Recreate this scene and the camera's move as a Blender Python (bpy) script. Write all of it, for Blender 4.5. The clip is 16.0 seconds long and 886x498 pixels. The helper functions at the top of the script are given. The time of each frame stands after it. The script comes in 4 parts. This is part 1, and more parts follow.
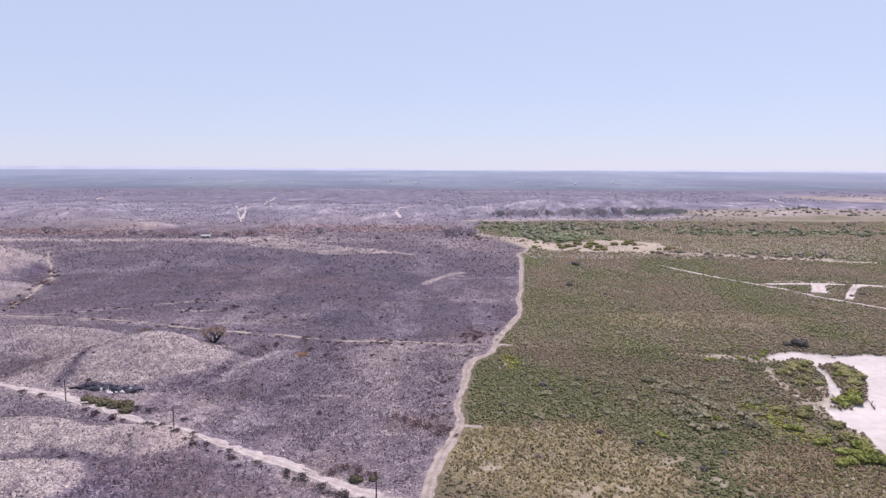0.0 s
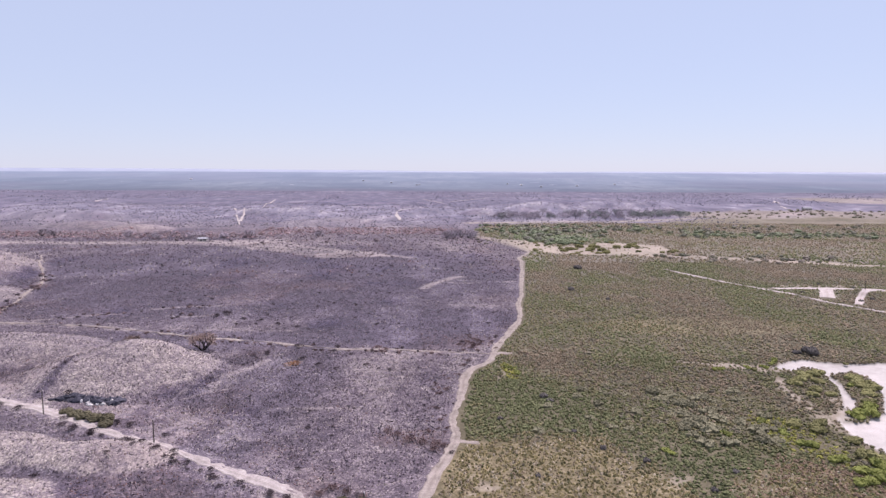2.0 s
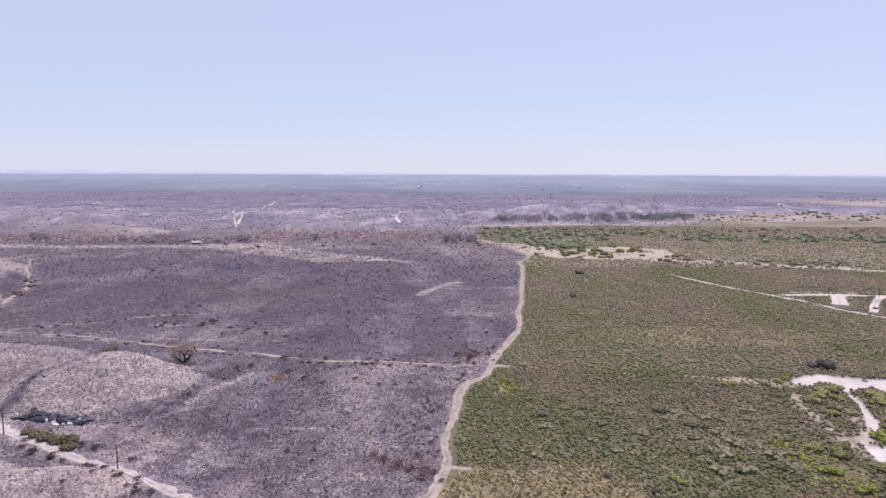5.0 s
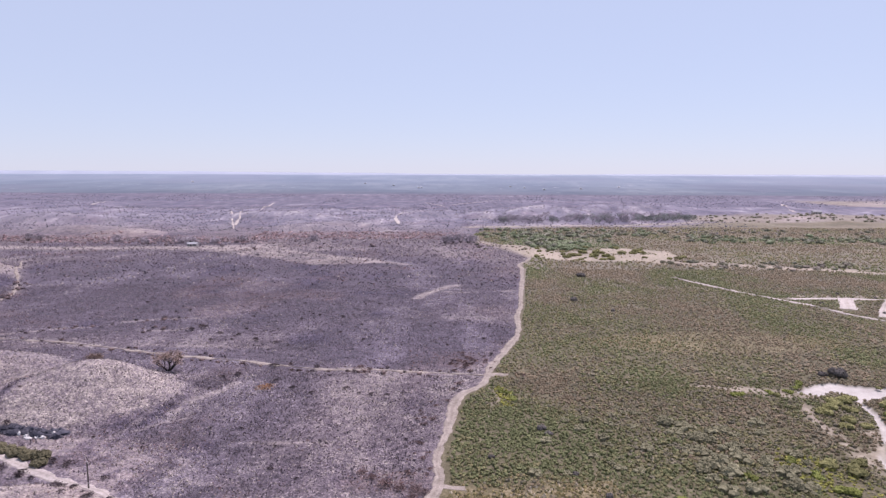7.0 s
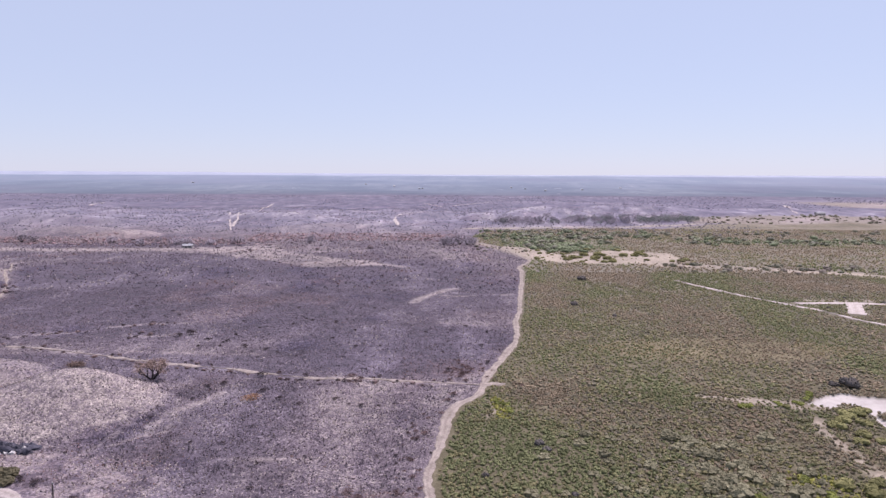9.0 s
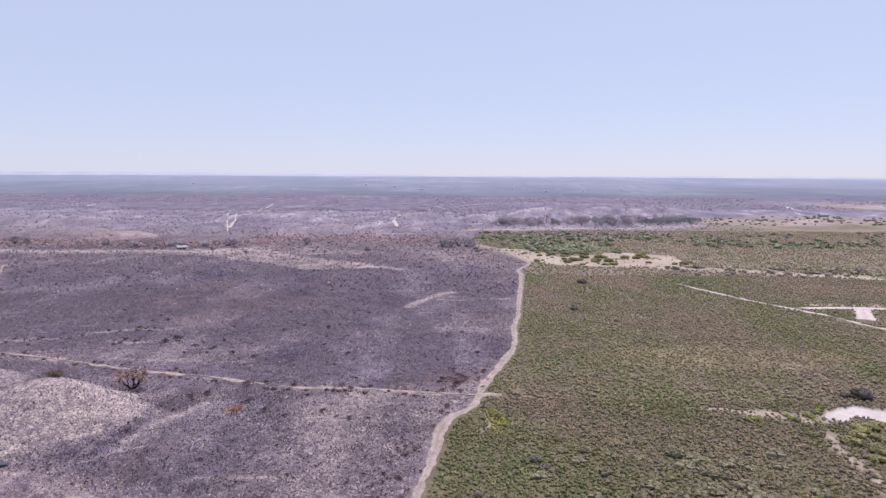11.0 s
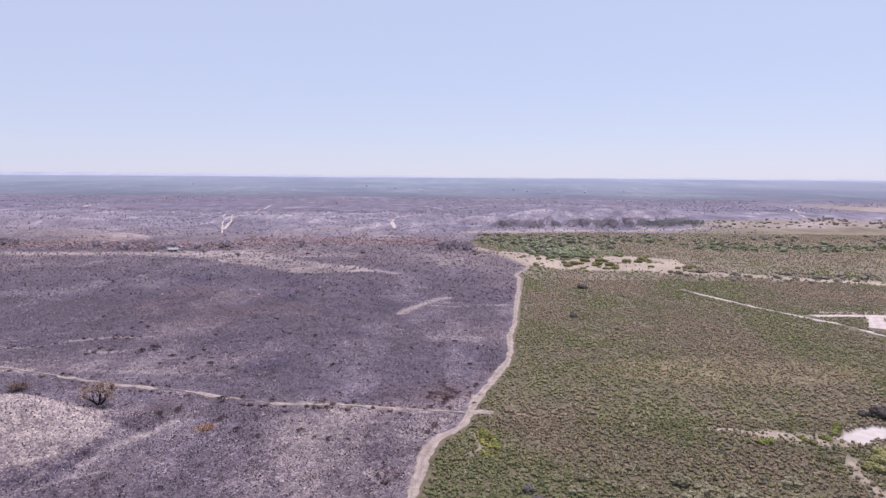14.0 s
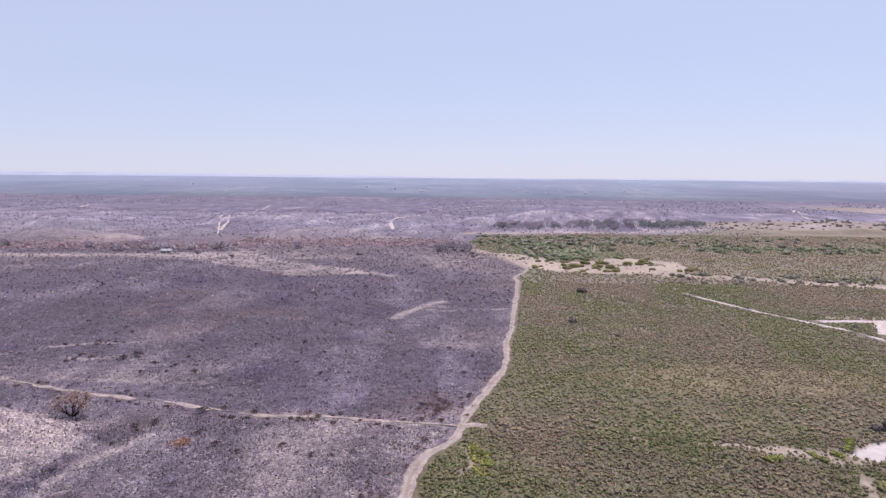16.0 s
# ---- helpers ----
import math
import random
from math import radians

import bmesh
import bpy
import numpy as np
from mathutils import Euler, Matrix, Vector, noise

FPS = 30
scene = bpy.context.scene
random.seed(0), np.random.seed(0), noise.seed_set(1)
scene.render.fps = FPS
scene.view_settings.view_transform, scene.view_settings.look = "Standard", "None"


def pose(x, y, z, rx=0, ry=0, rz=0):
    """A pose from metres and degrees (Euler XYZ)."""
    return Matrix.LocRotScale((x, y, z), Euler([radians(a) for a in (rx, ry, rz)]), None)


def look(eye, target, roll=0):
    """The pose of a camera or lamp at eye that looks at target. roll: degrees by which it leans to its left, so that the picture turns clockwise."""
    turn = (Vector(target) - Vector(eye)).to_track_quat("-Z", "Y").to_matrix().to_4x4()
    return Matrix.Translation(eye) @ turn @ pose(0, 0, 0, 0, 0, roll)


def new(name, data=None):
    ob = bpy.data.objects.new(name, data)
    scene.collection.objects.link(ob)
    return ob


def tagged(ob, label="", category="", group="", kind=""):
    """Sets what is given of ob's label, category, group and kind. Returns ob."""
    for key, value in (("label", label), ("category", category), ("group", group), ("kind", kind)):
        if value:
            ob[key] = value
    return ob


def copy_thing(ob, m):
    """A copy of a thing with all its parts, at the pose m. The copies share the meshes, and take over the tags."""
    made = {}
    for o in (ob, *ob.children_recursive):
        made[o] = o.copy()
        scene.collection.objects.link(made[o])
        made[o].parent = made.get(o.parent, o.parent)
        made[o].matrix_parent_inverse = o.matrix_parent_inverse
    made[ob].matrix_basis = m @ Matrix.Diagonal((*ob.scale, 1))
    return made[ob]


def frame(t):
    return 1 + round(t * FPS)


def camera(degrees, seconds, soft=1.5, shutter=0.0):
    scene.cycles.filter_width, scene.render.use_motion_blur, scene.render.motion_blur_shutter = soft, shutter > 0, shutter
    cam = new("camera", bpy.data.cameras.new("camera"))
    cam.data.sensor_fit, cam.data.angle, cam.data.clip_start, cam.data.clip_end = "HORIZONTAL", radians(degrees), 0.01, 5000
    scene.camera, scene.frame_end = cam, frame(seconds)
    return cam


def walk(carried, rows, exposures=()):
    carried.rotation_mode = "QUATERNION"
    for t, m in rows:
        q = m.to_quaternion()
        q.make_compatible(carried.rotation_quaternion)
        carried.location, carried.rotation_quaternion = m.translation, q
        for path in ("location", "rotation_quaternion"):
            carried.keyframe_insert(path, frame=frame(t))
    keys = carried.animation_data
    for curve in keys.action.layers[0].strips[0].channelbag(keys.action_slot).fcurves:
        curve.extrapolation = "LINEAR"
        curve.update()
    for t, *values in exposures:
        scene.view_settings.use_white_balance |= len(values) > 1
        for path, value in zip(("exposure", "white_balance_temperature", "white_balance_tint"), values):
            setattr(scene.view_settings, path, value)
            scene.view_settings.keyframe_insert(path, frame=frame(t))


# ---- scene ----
# The camera: a drone 80 m up that flies ahead and drifts to its right.
cam = camera(69.98, 16.0)
ROWS = [
    (0, 0.00, 0.00, 80.00, 0.000, -7.29, 0.249),
    (2, 2.06, 10.03, 80.01, 0.151, -7.13, 0.214),
    (4, 4.25, 20.16, 80.03, 0.291, -6.97, 0.200),
    (6, 6.58, 30.41, 80.05, 0.420, -6.92, 0.206),
    (8, 9.04, 40.76, 80.07, 0.541, -6.86, 0.229),
    (10, 11.63, 51.22, 80.10, 0.650, -6.79, 0.275),
    (12, 14.36, 61.79, 80.14, 0.749, -6.72, 0.338),
    (14, 17.22, 72.47, 80.17, 0.837, -6.66, 0.422),
    (16, 20.22, 83.25, 80.21, 0.915, -6.61, 0.526),
]
walk(cam, [(t, pose(x, y, z, 90 + pitch, 0, yaw) @ pose(0, 0, 0, 0, 0, roll)) for t, x, y, z, yaw, pitch, roll in ROWS],
     exposures=[(0, 0.59, 6400, 31), (16, 0.54, 6400, 32)])

# ---- light ----
SUN_ELEV, SUN_AZ = 62.0, 36.0      # degrees; azimuth from +y towards +x
world = bpy.data.worlds.new("sky")
scene.world = world
world.use_nodes = True
wn, wl = world.node_tree.nodes, world.node_tree.links
wn.clear()
sky = wn.new("ShaderNodeTexSky")
sky.sky_type, sky.sun_disc = "NISHITA", False
sky.sun_elevation, sky.sun_rotation = radians(SUN_ELEV), radians(SUN_AZ)
sky.altitude, sky.air_density, sky.dust_density, sky.ozone_density = 100, 1.0, 0.1, 3.0
wbg, whaze, wmix, wout = wn.new("ShaderNodeBackground"), wn.new("ShaderNodeBackground"), wn.new("ShaderNodeMixShader"), wn.new("ShaderNodeOutputWorld")
wbg.inputs["Strength"].default_value = 0.08
whaze.inputs["Color"].default_value, whaze.inputs["Strength"].default_value = (0.384, 0.478, 0.560, 1), 1.0      # the bright veil of a hazy day
wmix.inputs[0].default_value = 0.76
wl.new(sky.outputs[0], wbg.inputs["Color"])
wl.new(wbg.outputs[0], wmix.inputs[1])
wl.new(whaze.outputs[0], wmix.inputs[2])
wl.new(wmix.outputs[0], wout.inputs["Surface"])
sun = new("sun", bpy.data.lights.new("sun", "SUN"))
sun.data.energy, sun.data.angle, sun.data.color = 3.6, radians(0.5), (1.0, 0.95, 0.88)
se, sa = radians(SUN_ELEV), radians(SUN_AZ)
sun.matrix_world = look((math.sin(sa) * math.cos(se) * 300, math.cos(sa) * math.cos(se) * 300, math.sin(se) * 300), (0, 0, 0))

# ---- numbers: smooth value noise on the plan ----
rng = np.random.default_rng(7)


def hashed(ix, iy, seed):
    n = np.sin(ix * 127.1 + iy * 311.7 + seed * 74.7) * 43758.5453
    return n - np.floor(n)


def vnoise(x, y, seed=0):
    ix, iy = np.floor(x), np.floor(y)
    fx, fy = x - ix, y - iy
    fx, fy = fx * fx * (3 - 2 * fx), fy * fy * (3 - 2 * fy)
    a, b = hashed(ix, iy, seed), hashed(ix + 1, iy, seed)
    c, d = hashed(ix, iy + 1, seed), hashed(ix + 1, iy + 1, seed)
    return (a * (1 - fx) + b * fx) * (1 - fy) + (c * (1 - fx) + d * fx) * fy


def fbm(x, y, size, seed=0, octaves=4):
    """Layered noise from 0 to 1; size: metres of the largest lumps."""
    s, amp, tot = 0.0, 1.0, 0.0
    for k in range(octaves):
        s = s + amp * vnoise(x / size * 2 ** k + 17.3 * k, y / size * 2 ** k - 9.1 * k, seed + k)
        tot += amp
        amp *= 0.5
    return s / tot


def step(a, b, v):
    u = np.clip((v - a) / (b - a), 0, 1)      # falls instead of rising where b < a
    return u * u * (3 - 2 * u)


def line_dist(x, y, pts):
    """Distance from each place to a line through pts."""
    best = np.full(np.shape(x), 1e9)
    for (ax, ay), (bx, by) in zip(pts[:-1], pts[1:]):
        dx, dy = bx - ax, by - ay
        u = np.clip(((x - ax) * dx + (y - ay) * dy) / (dx * dx + dy * dy), 0, 1)
        best = np.minimum(best, np.hypot(x - ax - u * dx, y - ay - u * dy))
    return best


def blob(x, y, cx, cy, rx, ry, turn=0.0):
    c, s = math.cos(radians(turn)), math.sin(radians(turn))
    u, v = (x - cx) * c + (y - cy) * s, -(x - cx) * s + (y - cy) * c
    return np.clip(1 - (u / rx) ** 2 - (v / ry) ** 2, 0, 1)


def inside(x, y, pts):
    """True where the place lies within the closed outline pts."""
    hit = np.zeros(np.shape(x), bool)
    for (ax, ay), (bx, by) in zip(pts, pts[1:] + pts[:1]):
        cross = ((ay > y) != (by > y)) & (x < (bx - ax) * (y - ay) / (by - ay + 1e-9) + ax)
        hit ^= cross
    return hit


# ---- the plan, in metres ----
MAIN = [(-52, -120), (-40, -20), (-28, 50), (-14, 105), (-6, 134), (-3.6, 146), (-2.8, 154.5), (-1.7, 161), (0.3, 171), (2.9, 180.5), (5.5, 189), (6, 193.5), (5.1, 200.5), (4.9, 208), (7.2, 221), (9.1, 233),
        (9.6, 243), (10.9, 250), (14, 258), (18.5, 265), (21.7, 271.5), (23.5, 279), (26.4, 291.5), (29.2, 301.5), (33.2, 312.5), (36.7, 324), (41, 337), (43.8, 354), (46.2, 380), (48.9, 396), (52.4, 418),
        (57.5, 461), (63.5, 508), (67.5, 542), (70, 562), (69, 578), (71, 588), (82, 616), (84, 630), (79, 662), (74, 690), (65, 734), (47, 774), (36, 789)]
CROSS = [(22.5, 279), (6, 281.5), (-8, 283), (-27, 286), (-40, 285.5), (-59, 290), (-84, 298), (-96, 300), (-111, 304), (-130, 310), (-153, 318), (-173, 325), (-206, 330), (-238, 332), (-307, 342), (-420, 350)]
STREAK = [(-215, 338), (-200, 345), (-190, 352), (-176, 355), (-166, 366), (-147, 374), (-128, 376)]
STREAK_B = [(-150, 350), (-138, 347), (-126, 352)]
SPUR = [(23, 279), (28, 280.5), (33, 278.5)]
FORK = [(6, 190), (10, 188.5), (14, 189)]
GAPS = [(46, 275), (57, 274), (64, 273), (73, 272), (81, 269), (89, 266.5), (96, 267), (103, 268.5), (113, 266), (124, 265), (132, 263), (139, 264)]
POLE_TRACK = [(-330, 290), (-229, 253), (-162, 224), (-136, 214), (-105, 197), (-85, 188), (-62, 174), (-43, 163), (-26, 152), (-14, 146), (-6, 141)]
RIGHT_TRACK = [(182, 520), (188, 500), (202, 468), (218, 441), (233, 416), (237, 397), (247, 379), (258, 362), (285, 323), (330, 270)]
ROAD = [(228, 439), (240, 440), (265, 440), (306, 430), (364, 415), (450, 395)]
NOTCH = [(264, 438), (256, 424), (246, 407)]
LINK = [(293, 434), (270, 411), (252, 386)]
PIT = [(137, 262), (141, 266), (147, 269.5), (155, 273.5), (167, 268.5), (188, 269), (240, 266), (290, 250), (300, 150), (190, 120), (140, 146), (123, 152),
       (125, 168), (129, 184), (127, 197), (129, 207), (135, 214), (139, 221), (143, 235), (146, 248), (144, 258)]
ISLE_A = [(134, 249), (142, 258), (150, 263), (154.5, 260), (153, 252), (145, 229), (139, 220), (131, 216), (129, 228)]
ISLE_B = [(156, 255), (166, 257), (168, 250), (162, 233), (148, 212), (139, 208), (138, 213), (147, 224), (152, 240)]
TAN_FIELD = [(48, 772), (72, 712), (88, 657), (98, 622), (112, 608), (160, 601), (209, 602), (226, 640), (237, 693), (191, 716), (150, 690), (126, 676), (108, 700), (96, 728)]
TAN_STRIP = [(196, 607), (249, 592), (287, 577), (331, 560), (372, 545)]
LEFT_BANK = [(-248, 701), (-174, 682), (-105, 635), (-30, 587)]
BANK_AREA = [(-297, 711), (-244, 715), (-177, 746), (-170, 705), (-150, 672), (-113, 638), (-33, 597), (-70, 585), (-110, 579), (-165, 625), (-223, 664), (-280, 678)]
LEFT_BAND = [(-700, 740), (-574, 723), (-488, 692), (-393, 690), (-302, 693), (-180, 704)]
PATCH = [(-12, 435), (-8, 448), (-2, 460), (8, 478), (15, 482)]
PATCH_B = [(-2, 460), (15, 455), (36, 458), (53, 463)]
TWIN_A = [(-419, 1274), (-348, 1075), (-288, 902)]
TWIN_B = [(-370, 1191), (-306, 960)]
TWIN_C = [(-436, 1640), (-343, 1193)]
BEND = [(-68, 1003), (-81, 1098), (-88, 1197), (-81, 1263), (-64, 1301), (-37, 1341)]
BEND_B = [(16, 1576), (60, 1667), (109, 1768), (177, 1924)]
BEND_C = [(-54, 1687), (-18, 1573), (3, 1498)]
FAR_ROAD = [(852, 1651), (751, 1422), (717, 1340)]
LEFT_ROAD = [(-796, 1454), (-822, 1528), (-867, 1641)]
DIAG = [(-84, 232), (-82, 250), (-76, 260), (-73, 269)]
ASH_LINE = [(-55, 214), (-40, 215), (-24, 215)]
HILL_PATH = [(-372, 590), (-350, 556), (-330, 522), (-302, 483), (-277, 440), (-273, 425), (-255, 382), (-248, 359), (-243, 340)]
FOOT_PATHS = [[(-96, 214), (-93, 221), (-91, 239), (-89, 254)], [(-92, 219), (-84, 229), (-77, 234), (-82, 250), (-86, 263)], [(24, 265), (24.5, 256), (23, 246), (21, 236)]]
DARK_LINE = [(-141, 224), (-142, 236), (-143, 250), (-139, 262), (-133, 274)]
MOUNDS = [  # x, y, radii, height, how pale
    (-124, 253, 40, 33, 7.5, 0.62), (-121, 260, 21, 17, 4.0, 0.66), (-146, 244, 22, 16, 1.5, 0.5), (-192, 280, 52, 30, 7, 0.55), (-385, 470, 80, 95, 23, 0.68), (-335, 385, 84, 60, 9, 0.6), (-128, 181, 24, 13, 4.2, 0.7),
    (-94, 177, 25, 12, 3.8, 0.75), (-112, 152, 22, 14, 4.2, 0.75), (-400, 836, 55, 40, 8, 1.0), (-120, 1042, 30, 36, 6, 0.9), (-154, 990, 60, 40, 7, 0.9),
    (391, 1436, 150, 90, 15, 0.6), (198, 1263, 90, 80, 14, 0.6), (76, 1150, 60, 50, 8, 0.7), (-25, 1170, 50, 50, 8, 0.8), (-198, 945, 60, 40, 6, 0.7),
    (276, 420, 12, 10, 2.5, 0.3), (-480, 880, 90, 40, 8, 0.6), (-300, 1150, 120, 60, 10, 0.5), (-620, 1050, 140, 60, 12, 0.6),
]


def height(x, y):
    z = 1.0 * (fbm(x, y, 60, 3, 2) - 0.5)
    for cx, cy, rx, ry, h, _ in MOUNDS:
        z = z + h * blob(x, y, cx, cy, rx, ry) ** 1.15
    far = step(800, 1300, y) * (1 - step(1500, 1750, y))
    far = far * (1 - 0.85 * np.exp(-(line_dist(x, y, BEND + BEND_B) / 70) ** 2))
    near = 1 - step(500, 800, y)
    z = z + far * (14 * (fbm(x, y, 170, 11, 3) - 0.42) + 6 * (fbm(x, y, 55, 12, 2) - 0.5))
    return z * (1 - 0.75 * near * np.exp(-(line_dist(x, y, MAIN) / 14) ** 2)) if np.size(z) > 1 else z


def boundary(y):
    """x of the edge between burnt (left of it) and green."""
    ys, xs = [p[1] for p in MAIN] + [830, 940, 1000, 1100], [p[0] for p in MAIN] + [36, 60, 330, 480]
    return np.interp(y, ys, xs)


def zones(x, y):
    """What covers the ground: a dict of shares from 0 to 1."""
    w = 10 * (fbm(x, y, 25, 21, 3) - 0.5)
    w2 = 4 * (fbm(x, y, 6, 29, 3) - 0.5)
    edge = boundary(y) + np.where(y > 780, 3 * w, 0.35 * w2)
    burn = 1 - step(-1.5, 1.5, x - edge)
    purple = step(1180, 1230, y + 4 * w) * 1.0
    burn = np.maximum(burn, purple)
    tan_far = step(1080, 1110, y + 2 * w) * (1 - step(1190, 1260, y + 3 * w)) * step(400, 440, x + 2 * w)
    tan_far = np.maximum(tan_far, step(880, 960, x + 4 * w - 0.05 * y) * step(1550, 1600, y + 3 * w) * (1 - step(1800, 2000, y)))
    burn = burn * (1 - tan_far)
    pale = np.zeros_like(x)
    for cx, cy, rx, ry, h, p in MOUNDS:
        p = p * (0.6 if cy > 800 else 1.0)
        pale = np.maximum(pale, p * step(0.03, 0.32, blob(x + 0.8 * w, y + 0.8 * w, cx, cy, rx, ry)))
    knoll = pale
    pale = np.maximum(pale, 0.65 * np.exp(-(line_dist(x + 0.8 * w, y + 0.8 * w, POLE_TRACK) / 6) ** 2))
    pale = np.maximum(pale, 0.8 * np.exp(-(line_dist(x + 0.2 * w, y + 0.2 * w, DIAG) / 3) ** 2))
    pale = np.maximum(pale, 0.7 * np.exp(-(np.minimum(line_dist(x, y + 0.4 * w2, STREAK), line_dist(x, y + 0.4 * w2, STREAK_B)) / 1.8) ** 2))
    pale = np.maximum(pale, 0.9 * step(0.45, 0.7, fbm(x, y, 9, 37, 3)) * np.exp(-(line_dist(x, y, ASH_LINE) / 1.6) ** 2))
    pale = np.maximum(pale, 0.8 * step(0.1, 0.7, blob(x + 1.5 * w, y + w, -84, 202, 40, 17, -25)) * (0.4 + 0.6 * step(0.35, 0.6, fbm(x, y, 7, 42, 3))))
    pale = np.maximum(pale, 0.7 * step(0.1, 0.7, blob(x + 1.5 * w, y + w, -148, 226, 26, 12, -20)))
    loop = np.maximum(np.exp(-(line_dist(x + 0.5 * w2, y + w2, PATCH) / 3.2) ** 2), 0.8 * np.exp(-(line_dist(x, y + 0.5 * w2, PATCH_B) / 1.5) ** 2) * step(0.3, 0.45, fbm(x, y, 8, 41, 2)))
    pale = np.maximum(pale, loop)
    pale = np.maximum(pale, 0.75 * step(0.45, 0.65, fbm(x, y, 8, 45, 3)) * np.exp(-(line_dist(x + 0.6 * w2, y + 0.6 * w2, CROSS) / 4) ** 2))
    pale = np.maximum(pale, 0.8 * blob(x, y, 22, 466, 32, 6, -8) ** 0.5 * step(0.3, 0.6, fbm(x, y, 12, 40)))
    pale = np.maximum(pale, 0.42 * step(0.53, 0.72, fbm(x, y * 0.5, 22, 43, 5)) * (1 - step(600, 900, y)))
    pale = np.maximum(pale, 0.42 * step(0.50, 0.64, 0.35 * fbm(x, y * 0.55, 90, 47, 5) + 0.65 * fbm(x, y * 0.6, 30, 49, 4)) * step(840, 900, y) * (1 - step(1360, 1460, y)))
    pale = np.maximum(pale, 0.6 * step(0.62, 0.68, fbm(x * 0.4, y, 120, 48, 4)) * step(1380, 1460, y))
    grass = np.maximum(0.85 * np.exp(-(line_dist(x, y + w, LEFT_BANK) / np.where(y < 610, 5, 7)) ** 2), 1.0 * np.exp(-(line_dist(x, y + 1.5 * w, LEFT_BAND) / 13) ** 2))
    grass = np.maximum(grass, np.where(inside(x + 0.5 * w, y + w, BANK_AREA), 0.35 + 0.5 * step(0.4, 0.6, fbm(x, y, 14, 52, 3)), 0))
    grass = np.maximum(grass, tan_far * (0.45 + 0.5 * step(0.4, 0.6, fbm(x, y * 0.5, 70, 50))))
    grass = np.maximum(grass, 0.9 * loop)
    worn = np.maximum(0.6 * np.exp(-(line_dist(x + 0.3 * w2, y, DIAG) / 2.2) ** 2), 0.6 * step(0.4, 0.6, fbm(x, y, 7, 37, 3)) * np.exp(-(line_dist(x, y, ASH_LINE) / 1.3) ** 2))
    worn = np.maximum(worn, 0.5 * np.exp(-(np.minimum(line_dist(x, y + 0.4 * w2, STREAK), line_dist(x, y + 0.4 * w2, STREAK_B)) / 1.6) ** 2))
    grass = np.maximum(grass, worn * step(0.32, 0.5, fbm(x, y, 4, 39, 2)))
    tan = step(-0.02, 0.1, np.where(inside(x + 1.2 * w, y + 2.5 * w, TAN_FIELD), 1.0, 0.0)) * step(0.25, 0.4, fbm(x, y, 30, 51))
    tan = np.maximum(tan, step(0.30, 0.42, fbm(x, y, 28, 53)) * np.exp(-(line_dist(x, y + 0.6 * w, TAN_STRIP) / 12) ** 2))
    tan = np.maximum(tan, np.exp(-(line_dist(x, y + 0.5 * w, [(42, 775), (63, 731), (80, 676), (90, 640)]) / 8) ** 2))
    tan = np.maximum(tan, 0.7 * np.exp(-(line_dist(x, y, [(240, 450), (300, 446), (380, 430)]) / 4.5) ** 2))
    tan = np.maximum(tan, 0.9 * np.exp(-(line_dist(x, y + w, [(41, 961), (110, 975), (181, 993), (317, 1035), (420, 1080)]) / 12) ** 2))
    tan = np.maximum(tan, 0.8 * step(0.4, 0.5, fbm(x, y, 9, 56)) * np.exp(-(line_dist(x, y, [(438, 961), (416, 883), (410, 831)]) / 5) ** 2))
    pit = np.where(inside(x + 0.7 * w2, y + 0.7 * w2, PIT) & ~inside(x + 0.5 * w2, y + 0.5 * w2, ISLE_A) & ~inside(x + 0.5 * w2, y + 0.5 * w2, ISLE_B), 1.0, 0.0)
    gap = step(0.40, 0.56, fbm(x, y, 7, 57)) * np.exp(-(line_dist(x, y + 0.8 * w2, GAPS) / 1.9) ** 2)
    tan = np.maximum(tan, gap)
    bare = np.exp(-(line_dist(x + 0.4 * w2, y + 0.4 * w2, [(113, 265), (122, 263), (130, 260), (136, 257), (142, 261)]) / 5.0) ** 2)
    bare = np.maximum(bare, np.exp(-(line_dist(x + 0.4 * w2, y + 0.4 * w2, [(132, 252), (129, 238), (127, 222), (125, 205)]) / 2.6) ** 2))
    bare = np.maximum(bare, 0.8 * np.exp(-(line_dist(x + 0.5 * w2, y, [(27, 262), (25, 250), (24, 240)]) / 0.9) ** 2))
    bare = np.maximum(bare, 0.75 * step(0.42, 0.62, fbm(x, y, 5, 69, 3)) * np.exp(-(line_dist(x + 0.6 * w, y + 0.6 * w, [(56, 178), (62, 170), (70, 160), (78, 150)]) / 4) ** 2))
    bare = np.maximum(bare, 0.8 * step(0.5, 0.66, fbm(x, y, 3, 70, 3)) * blob(x + w2, y + w2, 14, 160, 14, 12))
    bare = np.maximum(bare, 0.7 * step(0.5, 0.66, fbm(x, y, 3.5, 74, 3)) * blob(x + w2, y + w2, 40, 148, 22, 9))
    tan = np.maximum(tan, 0.9 * bare * step(0.3, 0.5, fbm(x, y, 6, 59, 3)))
    fringe = np.exp(-(line_dist(x + w2, y + w2, PIT[12:] + PIT[:3]) / 4.5) ** 2) * step(0.35, 0.55, fbm(x, y, 5, 58, 3))
    tan = np.maximum(tan, 0.75 * fringe)
    for trail in FOOT_PATHS:
        trod = np.exp(-(line_dist(x + 0.25 * w2, y + 0.25 * w2, trail) / 0.8) ** 2) * step(0.3, 0.5, fbm(x, y, 5, 62, 2))
        grass = np.maximum(grass, 0.6 * trod * burn)
        tan = np.maximum(tan, 0.7 * trod * (1 - burn))
